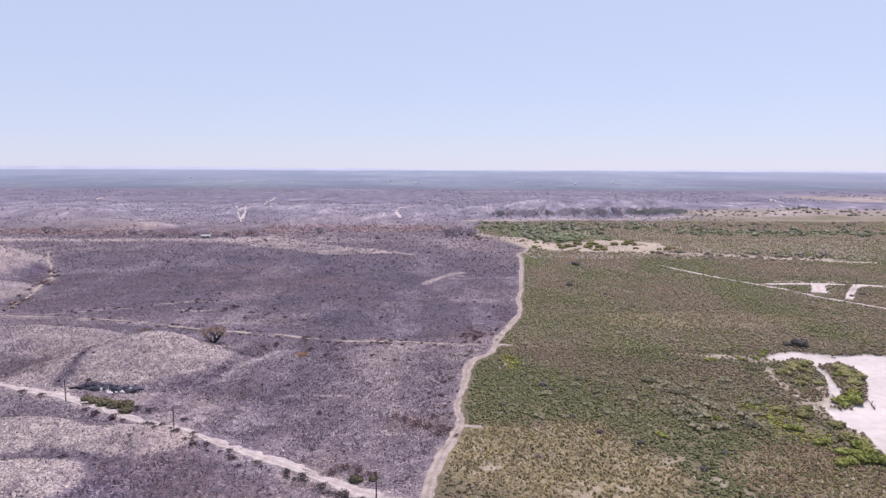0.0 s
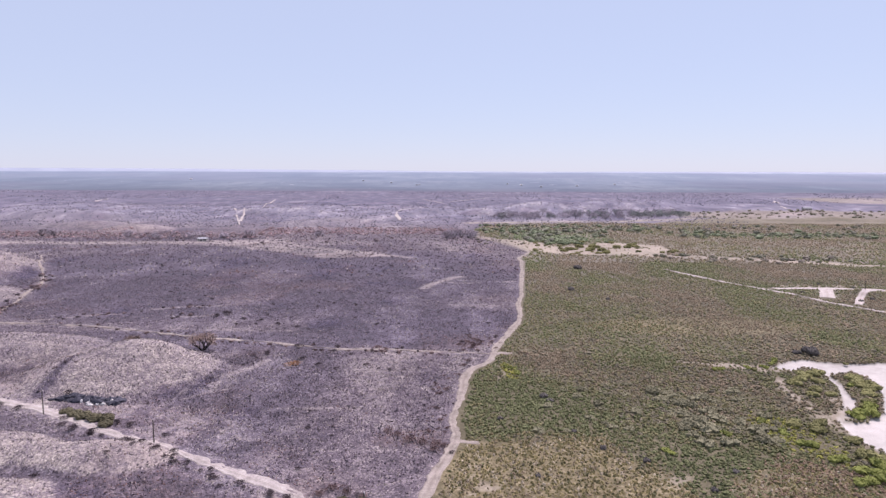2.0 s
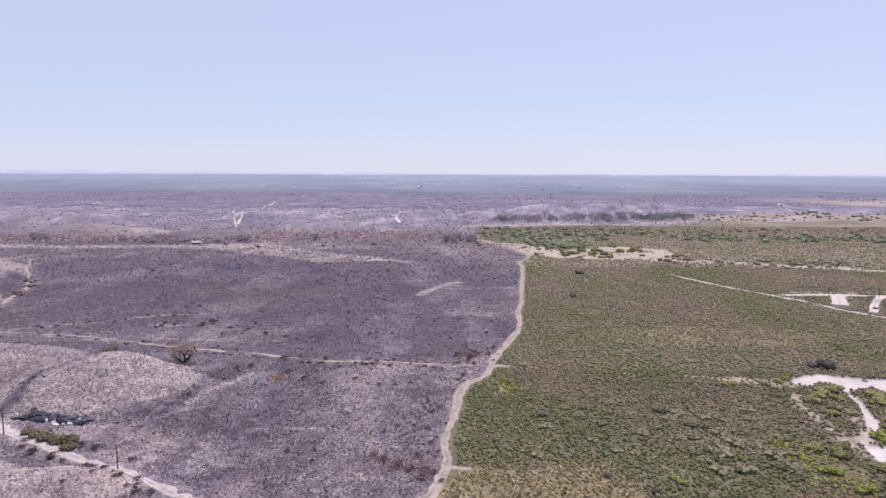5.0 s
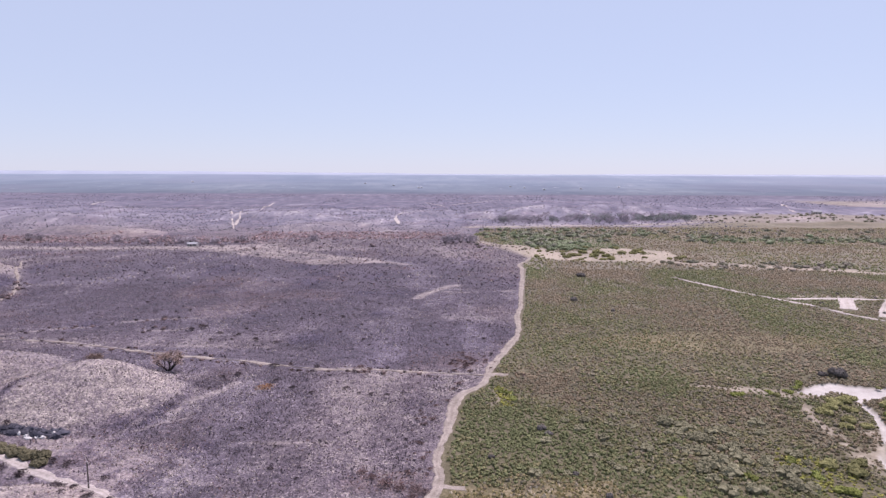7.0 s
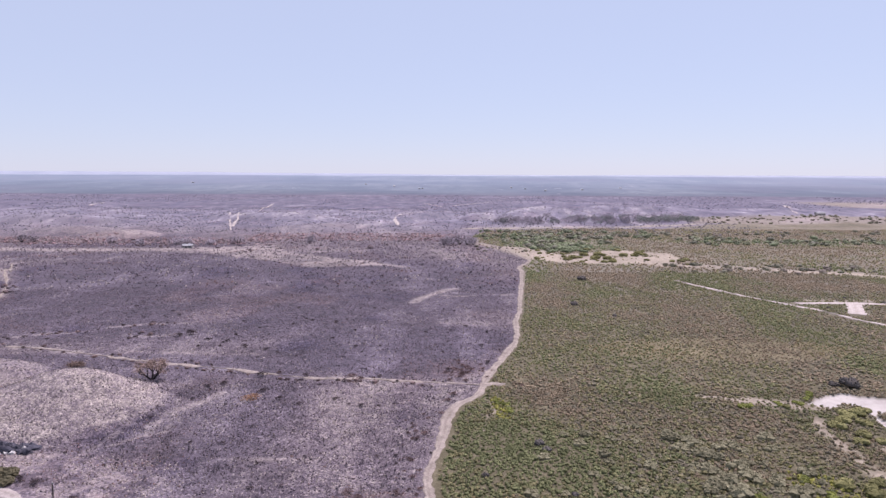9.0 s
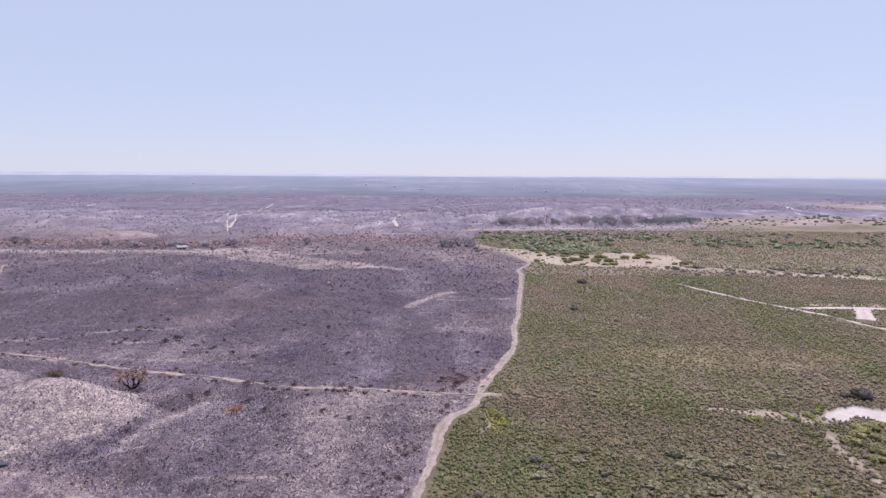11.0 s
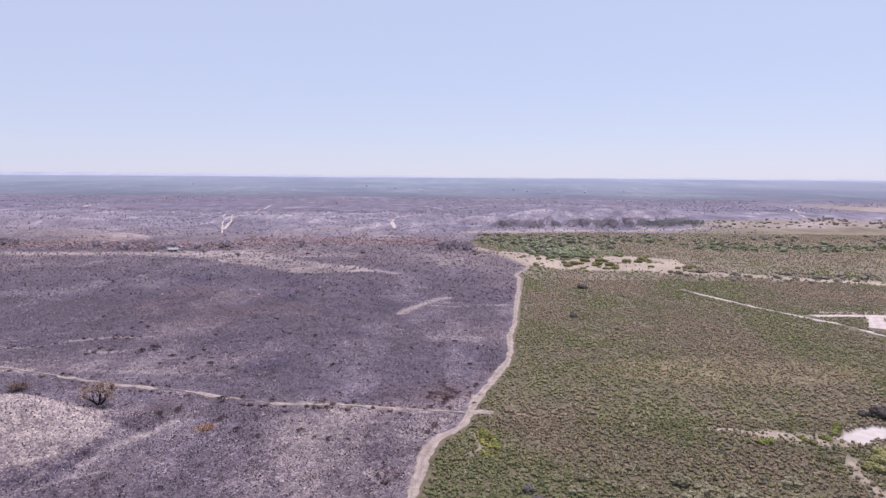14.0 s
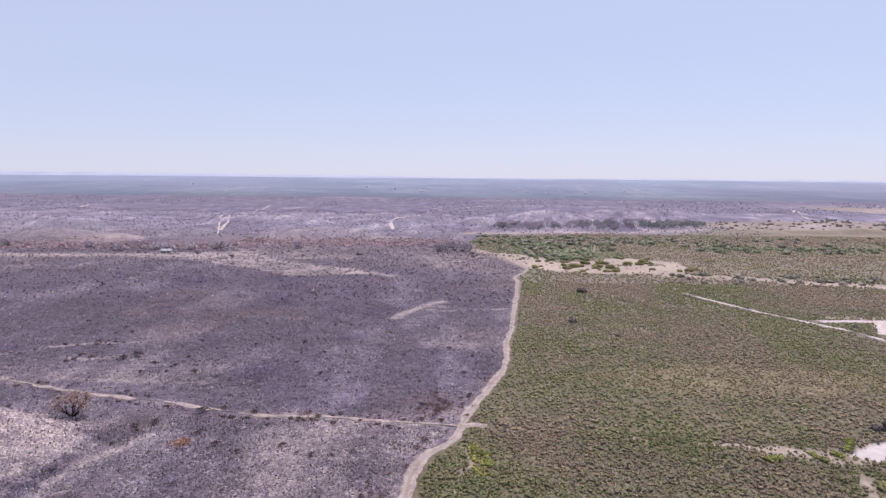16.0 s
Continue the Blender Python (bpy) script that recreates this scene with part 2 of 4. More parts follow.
    grass = np.maximum(grass, 0.75 * np.exp(-(line_dist(x + w2, y + w2, HILL_PATH) / 2.6) ** 2) * step(0.35, 0.55, fbm(x, y, 9, 64, 2)))
    thin = pit * (x < 140) * (y < 252) * (y > 205) * step(0.35, 0.6, fbm(x, y, 8, 61))
    pit = pit - 0.75 * thin
    red = np.maximum(np.maximum(step(0.15, 0.6, blob(x, y + 3 * w, -110, 845, 200, 55)), 0.85 * step(0.15, 0.6, blob(x, y + 3 * w, -430, 785, 280, 48))), 0.6 * step(0.55, 0.75, fbm(x, y, 40, 63)) * (x < boundary(y)))
    red = np.maximum(red, 0.9 * blob(x, y, 14, 300, 14, 14) ** 0.5 + 0.8 * blob(x, y, -8, 192, 14, 7) ** 0.5)
    dark = np.maximum(step(0.05, 0.6, blob(x + w, y + 2 * w, -10, 335, 75, 55)), 0.9 * step(0.02, 0.5, blob(x + w, y + w, -150, 500, 260, 190)))
    dark = np.maximum(dark, 0.7 * step(0.45, 0.7, fbm(x, y * 0.6, 70, 67)))
    dark = np.maximum(dark, 0.75 * step(0.05, 0.5, blob(x + w, y + w, -120, 300, 110, 22)))
    dark = dark * (1 - np.clip(1.4 * knoll, 0, 1))
    # narrow darker line along the left back of the mound
    dark = np.maximum(dark, 0.9 * np.exp(-(line_dist(x + 0.3 * w2, y + 0.3 * w2, DARK_LINE) / 2.2) ** 2))
    pale = pale * (1 - 0.8 * np.exp(-(line_dist(x + 0.3 * w2, y + 0.3 * w2, DARK_LINE) / 2.0) ** 2))
    dark = np.maximum(dark, step(1380, 1420, y + 3 * w) * (1 - 0.5 * pale))
    dry = np.maximum(step(0.1, 0.6, blob(x + w, y + w, 32, 166, 42, 33, -20)), 0.5 * step(0.0, 0.6, blob(x + w, y + w, 135, 330, 75, 22)))
    dry = np.maximum(dry, 0.3 * step(560, 640, y + 2 * w) * step(90, 130, x))
    lush = np.maximum(step(0.1, 0.7, blob(x + w, y + w, 135, 770, 75, 95)), 0.8 * step(0.1, 0.7, blob(x + w, y + w, 420, 800, 180, 35)))
    lime = np.maximum(step(0.2, 0.8, blob(x + 0.5 * w, y + 0.5 * w, 108, 192, 13, 26, 18)), step(0.1, 0.6, blob(x, y, 28, 255, 4, 14)))
    brown = step(0.1, 0.7, blob(x + w, y + w, 100, 158, 28, 22))
    return dict(burn=burn, pale=np.clip(pale, 0, 1), grass=np.clip(grass, 0, 1), tan=np.clip(tan, 0, 1), pit=np.clip(pit, 0, 1), red=np.clip(red, 0, 1),
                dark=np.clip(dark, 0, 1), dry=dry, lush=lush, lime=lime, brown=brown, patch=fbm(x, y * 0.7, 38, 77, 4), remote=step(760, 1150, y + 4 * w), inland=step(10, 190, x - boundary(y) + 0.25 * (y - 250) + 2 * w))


# ---- materials ----
def material(name):
    m = bpy.data.materials.new(name)
    m.use_nodes = True
    nt = m.node_tree
    b = nt.nodes["Principled BSDF"]
    b.inputs["Roughness"].default_value = 0.95
    b.inputs["Specular IOR Level"].default_value = 0.15
    return m, nt, b


def node(nt, kind, **sets):
    n = nt.nodes.new(kind)
    for k, v in sets.items():
        n.inputs[k].default_value = v
    return n


def noise_of(nt, size, detail=4.0, rough=0.6, stretch=(1, 1, 1)):
    """Noise in object space whose lumps are about size metres."""
    co = nt.nodes.new("ShaderNodeTexCoord")
    mp = nt.nodes.new("ShaderNodeMapping")
    mp.inputs["Scale"].default_value = stretch
    nt.links.new(co.outputs["Object"], mp.inputs["Vector"])
    n = node(nt, "ShaderNodeTexNoise", Scale=1.0 / size, Detail=detail, Roughness=rough)
    nt.links.new(mp.outputs[0], n.inputs["Vector"])
    return n.outputs["Fac"]


def ramp(nt, fac, *stops):
    r = nt.nodes.new("ShaderNodeValToRGB")
    while len(r.color_ramp.elements) < len(stops):
        r.color_ramp.elements.new(0.5)
    for e, (p, c) in zip(r.color_ramp.elements, stops):
        e.position, e.color = p, (*c, 1)
    nt.links.new(fac, r.inputs[0])
    return r.outputs[0]


def mix(nt, fac, a, b, mode="MIX"):
    m = nt.nodes.new("ShaderNodeMix")
    m.data_type, m.blend_type = "RGBA", mode
    for sock, v in ((m.inputs[0], fac), (m.inputs[6], a), (m.inputs[7], b)):
        if isinstance(v, bpy.types.NodeSocket):
            nt.links.new(v, sock)
        else:
            sock.default_value = v if isinstance(v, (int, float)) else (*v, 1)
    return m.outputs[2]


def maths(nt, op, a, b):
    m = nt.nodes.new("ShaderNodeMath")
    m.operation, m.use_clamp = op, True
    for sock, v in zip(m.inputs, (a, b)):
        if isinstance(v, bpy.types.NodeSocket):
            nt.links.new(v, sock)
        else:
            sock.default_value = v
    return m.outputs[0]


def bump(nt, b, fac, dist, strength=0.6):
    n = node(nt, "ShaderNodeBump", Strength=strength, Distance=dist)
    nt.links.new(fac, n.inputs["Height"])
    nt.links.new(n.outputs[0], b.inputs["Normal"])


def attribute(nt, name):
    a = nt.nodes.new("ShaderNodeAttribute")
    a.attribute_name = name
    s = nt.nodes.new("ShaderNodeSeparateColor")
    nt.links.new(a.outputs["Color"], s.inputs[0])
    return s.outputs


def ground_material():
    m, nt, b = material("scrubland_soil")
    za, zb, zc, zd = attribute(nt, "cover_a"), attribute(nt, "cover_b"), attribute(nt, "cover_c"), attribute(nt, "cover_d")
    fine, mid, big = noise_of(nt, 0.8, 4, 0.75), noise_of(nt, 3.2, 4, 0.7), noise_of(nt, 45, 4)
    wide = noise_of(nt, 15, 4, 0.65)
    v = mix(nt, 0.46, fine, mid)
    v = mix(nt, 0.22, v, wide)
    lit = maths(nt, "SUBTRACT", maths(nt, "ADD", v, maths(nt, "MULTIPLY", za[1], 0.13)), maths(nt, "MULTIPLY", zb[2], 0.068))
    burnt = ramp(nt, lit, (0.37, (0.034, 0.028, 0.039)), (0.45, (0.072, 0.058, 0.077)), (0.52, (0.124, 0.102, 0.124)), (0.585, (0.205, 0.174, 0.180)), (0.65, (0.34, 0.298, 0.272)))
    rust = ramp(nt, lit, (0.38, (0.040, 0.027, 0.031)), (0.5, (0.115, 0.078, 0.084)), (0.62, (0.26, 0.205, 0.205)))
    speck = noise_of(nt, 0.55, 3, 0.8)
    burnt = mix(nt, 1.0, burnt, ramp(nt, speck, (0.34, (0.32,) * 3), (0.46, (0.8,) * 3), (0.55, (1.12,) * 3), (0.66, (1.95,) * 3)), "MULTIPLY")
    burnt = mix(nt, maths(nt, "MULTIPLY", zb[2], 0.6), burnt, mix(nt, 1.0, burnt, (0.86, 0.92, 1.12), "MULTIPLY"))
    burnt = mix(nt, maths(nt, "MULTIPLY", zb[1], ramp(nt, mid, (0.38, (0.1,) * 3), (0.62, (0.9,) * 3))), burnt, rust)
    # far burnt ground: ash tones paled and blued to imitate haze
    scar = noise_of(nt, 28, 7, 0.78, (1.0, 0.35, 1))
    hazed_ash = ramp(nt, maths(nt, "SUBTRACT", maths(nt, "ADD", scar, maths(nt, "MULTIPLY", za[1], 0.09)), maths(nt, "MULTIPLY", zb[2], 0.10)),
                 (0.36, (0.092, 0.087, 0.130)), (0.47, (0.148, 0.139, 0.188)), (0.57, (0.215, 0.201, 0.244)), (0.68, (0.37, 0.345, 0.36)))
    hazed_ash = mix(nt, maths(nt, "MULTIPLY", zb[1], 0.45), hazed_ash, mix(nt, 1.0, hazed_ash, (1.12, 0.86, 0.86), "MULTIPLY"))
    burnt = mix(nt, zd[0], burnt, hazed_ash)
    litter = ramp(nt, v, (0.38, (0.054, 0.050, 0.030)), (0.52, (0.096, 0.086, 0.052)), (0.66, (0.19, 0.165, 0.11)))
    straw = ramp(nt, v, (0.38, (0.115, 0.093, 0.046)), (0.5, (0.185, 0.150, 0.080)), (0.62, (0.31, 0.26, 0.17)))
    # far heath ground, tones lifted a little for haze
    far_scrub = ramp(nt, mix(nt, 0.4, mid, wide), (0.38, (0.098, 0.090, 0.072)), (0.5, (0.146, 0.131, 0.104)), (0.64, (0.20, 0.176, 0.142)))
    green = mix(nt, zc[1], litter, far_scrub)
    green = mix(nt, maths(nt, "MULTIPLY", zc[0], ramp(nt, mid, (0.3, (0.3,) * 3), (0.6, (0.85,) * 3))), green, straw)
    col = mix(nt, za[0], green, burnt)
    tan = ramp(nt, mid, (0.3, (0.21, 0.174, 0.138)), (0.55, (0.31, 0.268, 0.216)), (0.75, (0.40, 0.355, 0.30)))
    bank = ramp(nt, mix(nt, 0.5, fine, mid), (0.36, (0.15, 0.125, 0.125)), (0.5, (0.26, 0.222, 0.215)), (0.64, (0.39, 0.345, 0.325)))
    col = mix(nt, za[2], col, bank)
    col = mix(nt, zc[2], col, tan)
    sand = ramp(nt, mid, (0.3, (0.36, 0.333, 0.31)), (0.6, (0.43, 0.403, 0.382)))
    col = mix(nt, zb[0], col, sand)
    col = mix(nt, 1.0, col, ramp(nt, big, (0.3, (0.82,) * 3), (0.7, (1.18,) * 3)), "MULTIPLY")
    nt.links.new(col, b.inputs["Base Color"])
    bump(nt, b, fine, 0.18, 0.5)
    return m


def track_material(name, low, high):
    m, nt, b = material(name)
    fine, mid = noise_of(nt, 0.5, 5, 0.7), noise_of(nt, 4, 4)
    col = ramp(nt, mid, (0.3, low), (0.62, high))
    col = mix(nt, 1.0, col, ramp(nt, fine, (0.3, (0.72,) * 3), (0.6, (1.08,) * 3)), "MULTIPLY")
    rut = attribute(nt, "rut")
    col = mix(nt, maths(nt, "MULTIPLY", rut[0], 0.55), col, mix(nt, 1.0, col, (0.6, 0.58, 0.52), "MULTIPLY"))
    nt.links.new(col, b.inputs["Base Color"])
    bump(nt, b, fine, 0.08)
    return m


def tint_material(name, lift=0.35):
    """Leaves or twigs whose colour each plant carries with it."""
    m, nt, b = material(name)
    a = nt.nodes.new("ShaderNodeAttribute")
    a.attribute_name = "tint"
    n = noise_of(nt, 0.35, 3)
    col = mix(nt, 1.0, a.outputs["Color"], ramp(nt, n, (0.3, (1 - lift,) * 3), (0.7, (1 + lift,) * 3)), "MULTIPLY")
    nt.links.new(col, b.inputs["Base Color"])
    b.inputs["Roughness"].default_value = 0.8
    return m


def plain_material(name, low, high, size=0.4, rough=0.9):
    """Two tones mixed by grain, and every copy a little lighter or darker."""
    m, nt, b = material(name)
    col = ramp(nt, noise_of(nt, size, 4), (0.32, low), (0.68, high))
    info = nt.nodes.new("ShaderNodeObjectInfo")
    col = mix(nt, 1.0, col, ramp(nt, info.outputs["Random"], (0, (0.75,) * 3), (1, (1.25,) * 3)), "MULTIPLY")
    nt.links.new(col, b.inputs["Base Color"])
    b.inputs["Roughness"].default_value = rough
    return m


def distant_material():
    """Land more than 2.3 km off, under bright air."""
    m, nt, b = material("distant_land")
    strips = noise_of(nt, 420, 5, 0.65, (0.7, 0.5, 1))
    woods = noise_of(nt, 70, 6, 0.75, (0.9, 0.30, 1))
    col = ramp(nt, strips, (0.38, (0.034, 0.036, 0.056)), (0.50, (0.068, 0.074, 0.092)), (0.64, (0.115, 0.118, 0.132)))
    col = mix(nt, ramp(nt, woods, (0.45, (0,) * 3), (0.60, (0.75,) * 3)), col, (0.045, 0.050, 0.070))
    pale = noise_of(nt, 26, 3, 0.6, (0.4, 0.5, 1))
    col = mix(nt, ramp(nt, pale, (0.68, (0,) * 3), (0.73, (0.7,) * 3)), col, (0.36, 0.335, 0.345))
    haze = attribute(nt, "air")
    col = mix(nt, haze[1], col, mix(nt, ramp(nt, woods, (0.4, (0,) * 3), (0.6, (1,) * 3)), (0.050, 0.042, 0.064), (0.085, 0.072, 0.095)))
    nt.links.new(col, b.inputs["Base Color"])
    # haze imitated by a blue glow that grows with distance
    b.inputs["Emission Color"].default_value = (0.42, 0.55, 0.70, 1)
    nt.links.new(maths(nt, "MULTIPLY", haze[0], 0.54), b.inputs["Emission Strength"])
    return m


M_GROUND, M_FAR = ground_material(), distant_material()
M_DIRT = track_material("pale_dirt", (0.195, 0.165, 0.145), (0.345, 0.30, 0.270))
M_SAND = track_material("white_sand", (0.37, 0.325, 0.30), (0.50, 0.45, 0.425))
M_PALE = track_material("trodden_ash", (0.28, 0.245, 0.235), (0.44, 0.395, 0.375))
M_LEAF, M_CHAR = tint_material("shrub_leaves"), tint_material("charred_twigs")
M_POLE = plain_material("weathered_pole", (0.05, 0.042, 0.038), (0.12, 0.10, 0.09))
M_BARK = plain_material("charred_bark", (0.018, 0.015, 0.016), (0.05, 0.042, 0.042))
M_IRON = plain_material("galvanised_iron", (0.3, 0.3, 0.31), (0.45, 0.45, 0.46), 0.3, 0.5)


# ---- mesh helpers ----
def part(name, bm, mat, parent=None, label=""):
    me = bpy.data.meshes.new(name)
    bm.to_mesh(me)
    bm.free()
    me.materials.append(mat)
    ob = new(name, me)
    ob.parent = parent
    if label:
        ob["label"] = label
    return ob


def thing(name, at, label, category, group=""):
    e = new(name)
    e.empty_display_size = 0.5
    e.location = at
    return tagged(e, label, category, group)


def raw_mesh(name, verts, faces, mat, attrs=None, smooth=False):
    """A mesh object from arrays: verts (n, 3), faces (m, 3 or 4), attrs {name: (n, 3)}."""
    verts, faces = np.asarray(verts, np.float32), np.asarray(faces, np.int32)
    me = bpy.data.meshes.new(name)
    k = faces.shape[1]
    me.vertices.add(len(verts))
    me.vertices.foreach_set("co", verts.ravel())
    me.loops.add(faces.size)
    me.loops.foreach_set("vertex_index", faces.ravel())
    me.polygons.add(len(faces))
    me.polygons.foreach_set("loop_start", np.arange(0, faces.size, k, dtype=np.int32))
    me.polygons.foreach_set("use_smooth", np.full(len(faces), smooth))
    for key, rgb in (attrs or {}).items():
        a = me.attributes.new(key, "FLOAT_COLOR", "POINT")
        a.data.foreach_set("color", np.column_stack([rgb, np.ones(len(rgb))]).astype(np.float32).ravel())
    me.materials.append(mat)
    me.update(calc_edges=True)
    me.validate()
    return new(name, me)


def sheet_faces(nx, ny):
    i = (np.arange(ny - 1)[:, None] * nx + np.arange(nx - 1)[None, :]).ravel()
    return np.column_stack([i, i + 1, i + nx + 1, i + nx])


def graded(fine, first, last, growth, limit):
    """Steps outward from first: even up to last, then growing to limit."""
    v, d = [first], fine
    while v[-1] < limit:
        if v[-1] > last:
            d *= growth
        v.append(v[-1] + d)
    return v


# ---- the ground, one sheet ----
xs = graded(1.25, 0, 190, 1.025, 4900)
xs = np.array([-v for v in xs[:0:-1]] + xs)
ys = np.array([-1500, -1000, -600, -300, -150, -50, 20, 60, 90, 110, 122] + graded(1.15, 130, 230, 1.0085, 1690) + list(np.arange(1712, 2361, 18)))
gx, gy = [a.ravel() for a in np.meshgrid(xs, ys)]
zone = zones(gx, gy)
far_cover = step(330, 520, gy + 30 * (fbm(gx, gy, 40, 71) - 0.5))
gz = height(gx, gy) + np.where(gy < 420, 0.22 * (fbm(gx, gy, 2.6, 73, 2) - 0.5) * (1 - zone["pit"]), 0) + 0.25 * zone["burn"] * (fbm(gx, gy, 5, 79, 2) - 0.5)
gz = gz - 0.7 * zone["pit"] * np.where((gx > 128) & (gy < 275), 1, 0)
ground = raw_mesh("ground", np.column_stack([gx, gy, gz]), sheet_faces(len(xs), len(ys)), M_GROUND, {
    "cover_a": np.column_stack([zone["burn"], zone["pale"], zone["grass"]]),
    "cover_b": np.column_stack([zone["pit"], zone["red"], zone["dark"]]),
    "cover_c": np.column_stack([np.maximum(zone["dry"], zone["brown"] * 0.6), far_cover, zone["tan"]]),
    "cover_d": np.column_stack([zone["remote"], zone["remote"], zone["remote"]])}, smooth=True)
tagged(ground, "sandy plain, burnt black and grey beside living green scrub", "ground", kind="structure")

bx = np.array([-v for v in graded(40, 0, 1500, 1.06, 5200)[:0:-1]] + graded(40, 0, 1500, 1.06, 5200))
by = np.array(graded(25, 2350, 2600, 1.03, 4850))
fx, fy = [a.ravel() for a in np.meshgrid(bx, by)]
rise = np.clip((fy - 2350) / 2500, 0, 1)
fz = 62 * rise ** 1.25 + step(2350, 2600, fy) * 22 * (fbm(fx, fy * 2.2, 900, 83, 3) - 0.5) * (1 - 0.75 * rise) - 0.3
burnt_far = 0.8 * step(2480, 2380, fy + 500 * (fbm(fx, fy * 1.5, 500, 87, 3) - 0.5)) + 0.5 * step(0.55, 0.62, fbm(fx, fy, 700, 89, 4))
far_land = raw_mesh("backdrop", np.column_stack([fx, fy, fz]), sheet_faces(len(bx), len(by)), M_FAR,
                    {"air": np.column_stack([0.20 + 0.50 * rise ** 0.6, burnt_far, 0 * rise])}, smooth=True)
tagged(far_land, "hazy blue-grey plain reaching the horizon", "backdrop", kind="structure")


# ---- tracks ----
def smooth_line(pts, step_m):
    p = np.array(pts, float)
    d = np.r_[0, np.cumsum(np.hypot(*np.diff(p, axis=0).T))]
    s = np.arange(0, d[-1], step_m)
    x, y = np.interp(s, d, p[:, 0]), np.interp(s, d, p[:, 1])
    k = max(3, int(5 / step_m)) | 1
    ker = np.hanning(k + 2)[1:-1]
    ker /= ker.sum()
    pad = lambda v: np.convolve(np.r_[np.full(k // 2, v[0]), v, np.full(k // 2, v[-1])], ker, "valid")
    return pad(x), pad(y)


def strip(name, pts, width, mat, label, seed=0, lift=0.10, ragged=0.5, ruts=0.6, far=1.0):
    """A worn track draped over the ground, with ragged edges and two wheel ruts."""
    x, y = smooth_line(pts, 1.2 if pts[0][1] < 800 else 6.0)
    tx, ty = np.gradient(x), np.gradient(y)
    ln = np.hypot(tx, ty) + 1e-9
    nx, ny = ty / ln, -tx / ln
    s = np.arange(len(x)) * 1.0
    wl = width / 2 * (1 + ragged * ((fbm(s, s * 0, 11, seed + 1, 2) - 0.5) * 1.6 + (fbm(s, s * 0, 2.2, seed + 3, 2) - 0.5) * 1.3))
    wr = width / 2 * (1 + ragged * ((fbm(s, s * 0 + 5, 11, seed + 2, 2) - 0.5) * 1.6 + (fbm(s, s * 0 + 3, 2.2, seed + 4, 2) - 0.5) * 1.3))
    narrow = 1 + (far - 1) * step(280, 350, y)
    wl, wr = wl * narrow, wr * narrow
    gone = step(0.30, 0.42, fbm(s, s * 0 + 9, 16, seed + 6, 3)) if ragged > 1.2 else 1.0      # worn away in places
    wl, wr = np.maximum(wl * gone, 0.04 * width), np.maximum(wr * gone, 0.04 * width)
    across = np.array([-1.08, -1, -0.75, -0.5, -0.25, 0, 0.25, 0.5, 0.75, 1, 1.08])
    dips = np.array([-0.35, 0.0, 0.02, -0.05, 0.02, 0.05, 0.02, -0.05, 0.02, 0.0, -0.35])
    mid = np.array([0.4, 0.5, 0.3, 0, 0.5, 1, 0.5, 0, 0.3, 0.5, 0.4])
    off = np.where(across < 0, across[None, :] * wl[:, None], across[None, :] * wr[:, None])
    px, py = x[:, None] + nx[:, None] * off, y[:, None] + ny[:, None] * off
    high = lift + 0.0006 * np.maximum(py - 150, 0)
    pz = height(px, py) + high + dips[None, :] * ruts
    rut = np.broadcast_to(mid[None, :], px.shape) * (0.4 + 0.9 * fbm(px, py, 5, seed + 5, 2))
    ob = raw_mesh(name, np.column_stack([px.ravel(), py.ravel(), pz.ravel()]), sheet_faces(len(across), len(x)), mat,
                  {"rut": np.repeat(rut.ravel()[:, None], 3, 1)}, smooth=True)
    return tagged(ob, label, "track", "dirt tracks", "structure")


strip("dirt_track", MAIN, 2.9, M_DIRT, "winding pale dirt firebreak between burnt and green scrub", 1, ragged=0.8, far=0.95)
strip("dirt_track", CROSS, 1.7, M_DIRT, "narrow pale sandy track crossing the burnt ground", 2, ragged=2.0)
strip("dirt_track", SPUR, 3.2, M_DIRT, "short sandy spur at a track junction", 3)
strip("dirt_track", FORK, 2.2, M_DIRT, "short worn side path off the firebreak", 4)
strip("dirt_track", POLE_TRACK, 3.3, M_PALE, "straight white sand track along the pole line", 5, ragged=1.1)
strip("dirt_track", RIGHT_TRACK, 2.5, M_SAND, "white sand track through green scrub", 6, ragged=1.3)
strip("dirt_track", ROAD, 5.0, M_SAND, "wide white sand road", 7)
strip("dirt_track", NOTCH, 8.0, M_SAND, "broad white sand turning place beside the road", 8)
strip("dirt_track", HILL_PATH, 1.5, M_DIRT, "broken pale path round the foot of a hill", 21, ragged=1.6)
strip("dirt_track", LINK, 4.2, M_SAND, "white sand slip linking road and track", 9)
for k, (line, wide) in enumerate(((TWIN_A, 3.0), (TWIN_B, 2.6), (TWIN_C, 3.2), (BEND, 5), (BEND_B, 4.5), (BEND_C, 4), (FAR_ROAD, 5), (LEFT_ROAD, 5))):
    strip("dirt_track", line, wide, M_SAND, "far white sand track over burnt hills", 10 + k, lift=1.2, ragged=1.4, ruts=0.2)


# ---- plants as arrays ----
def ico(sub):
    bm = bmesh.new()
    bmesh.ops.create_icosphere(bm, subdivisions=sub, radius=1)
    v = np.array([p.co[:] for p in bm.verts])
    f = np.array([[p.index for p in q.verts] for q in bm.faces])
    bm.free()
    return v, f


ICO1, ICO2 = ico(1), ico(2)


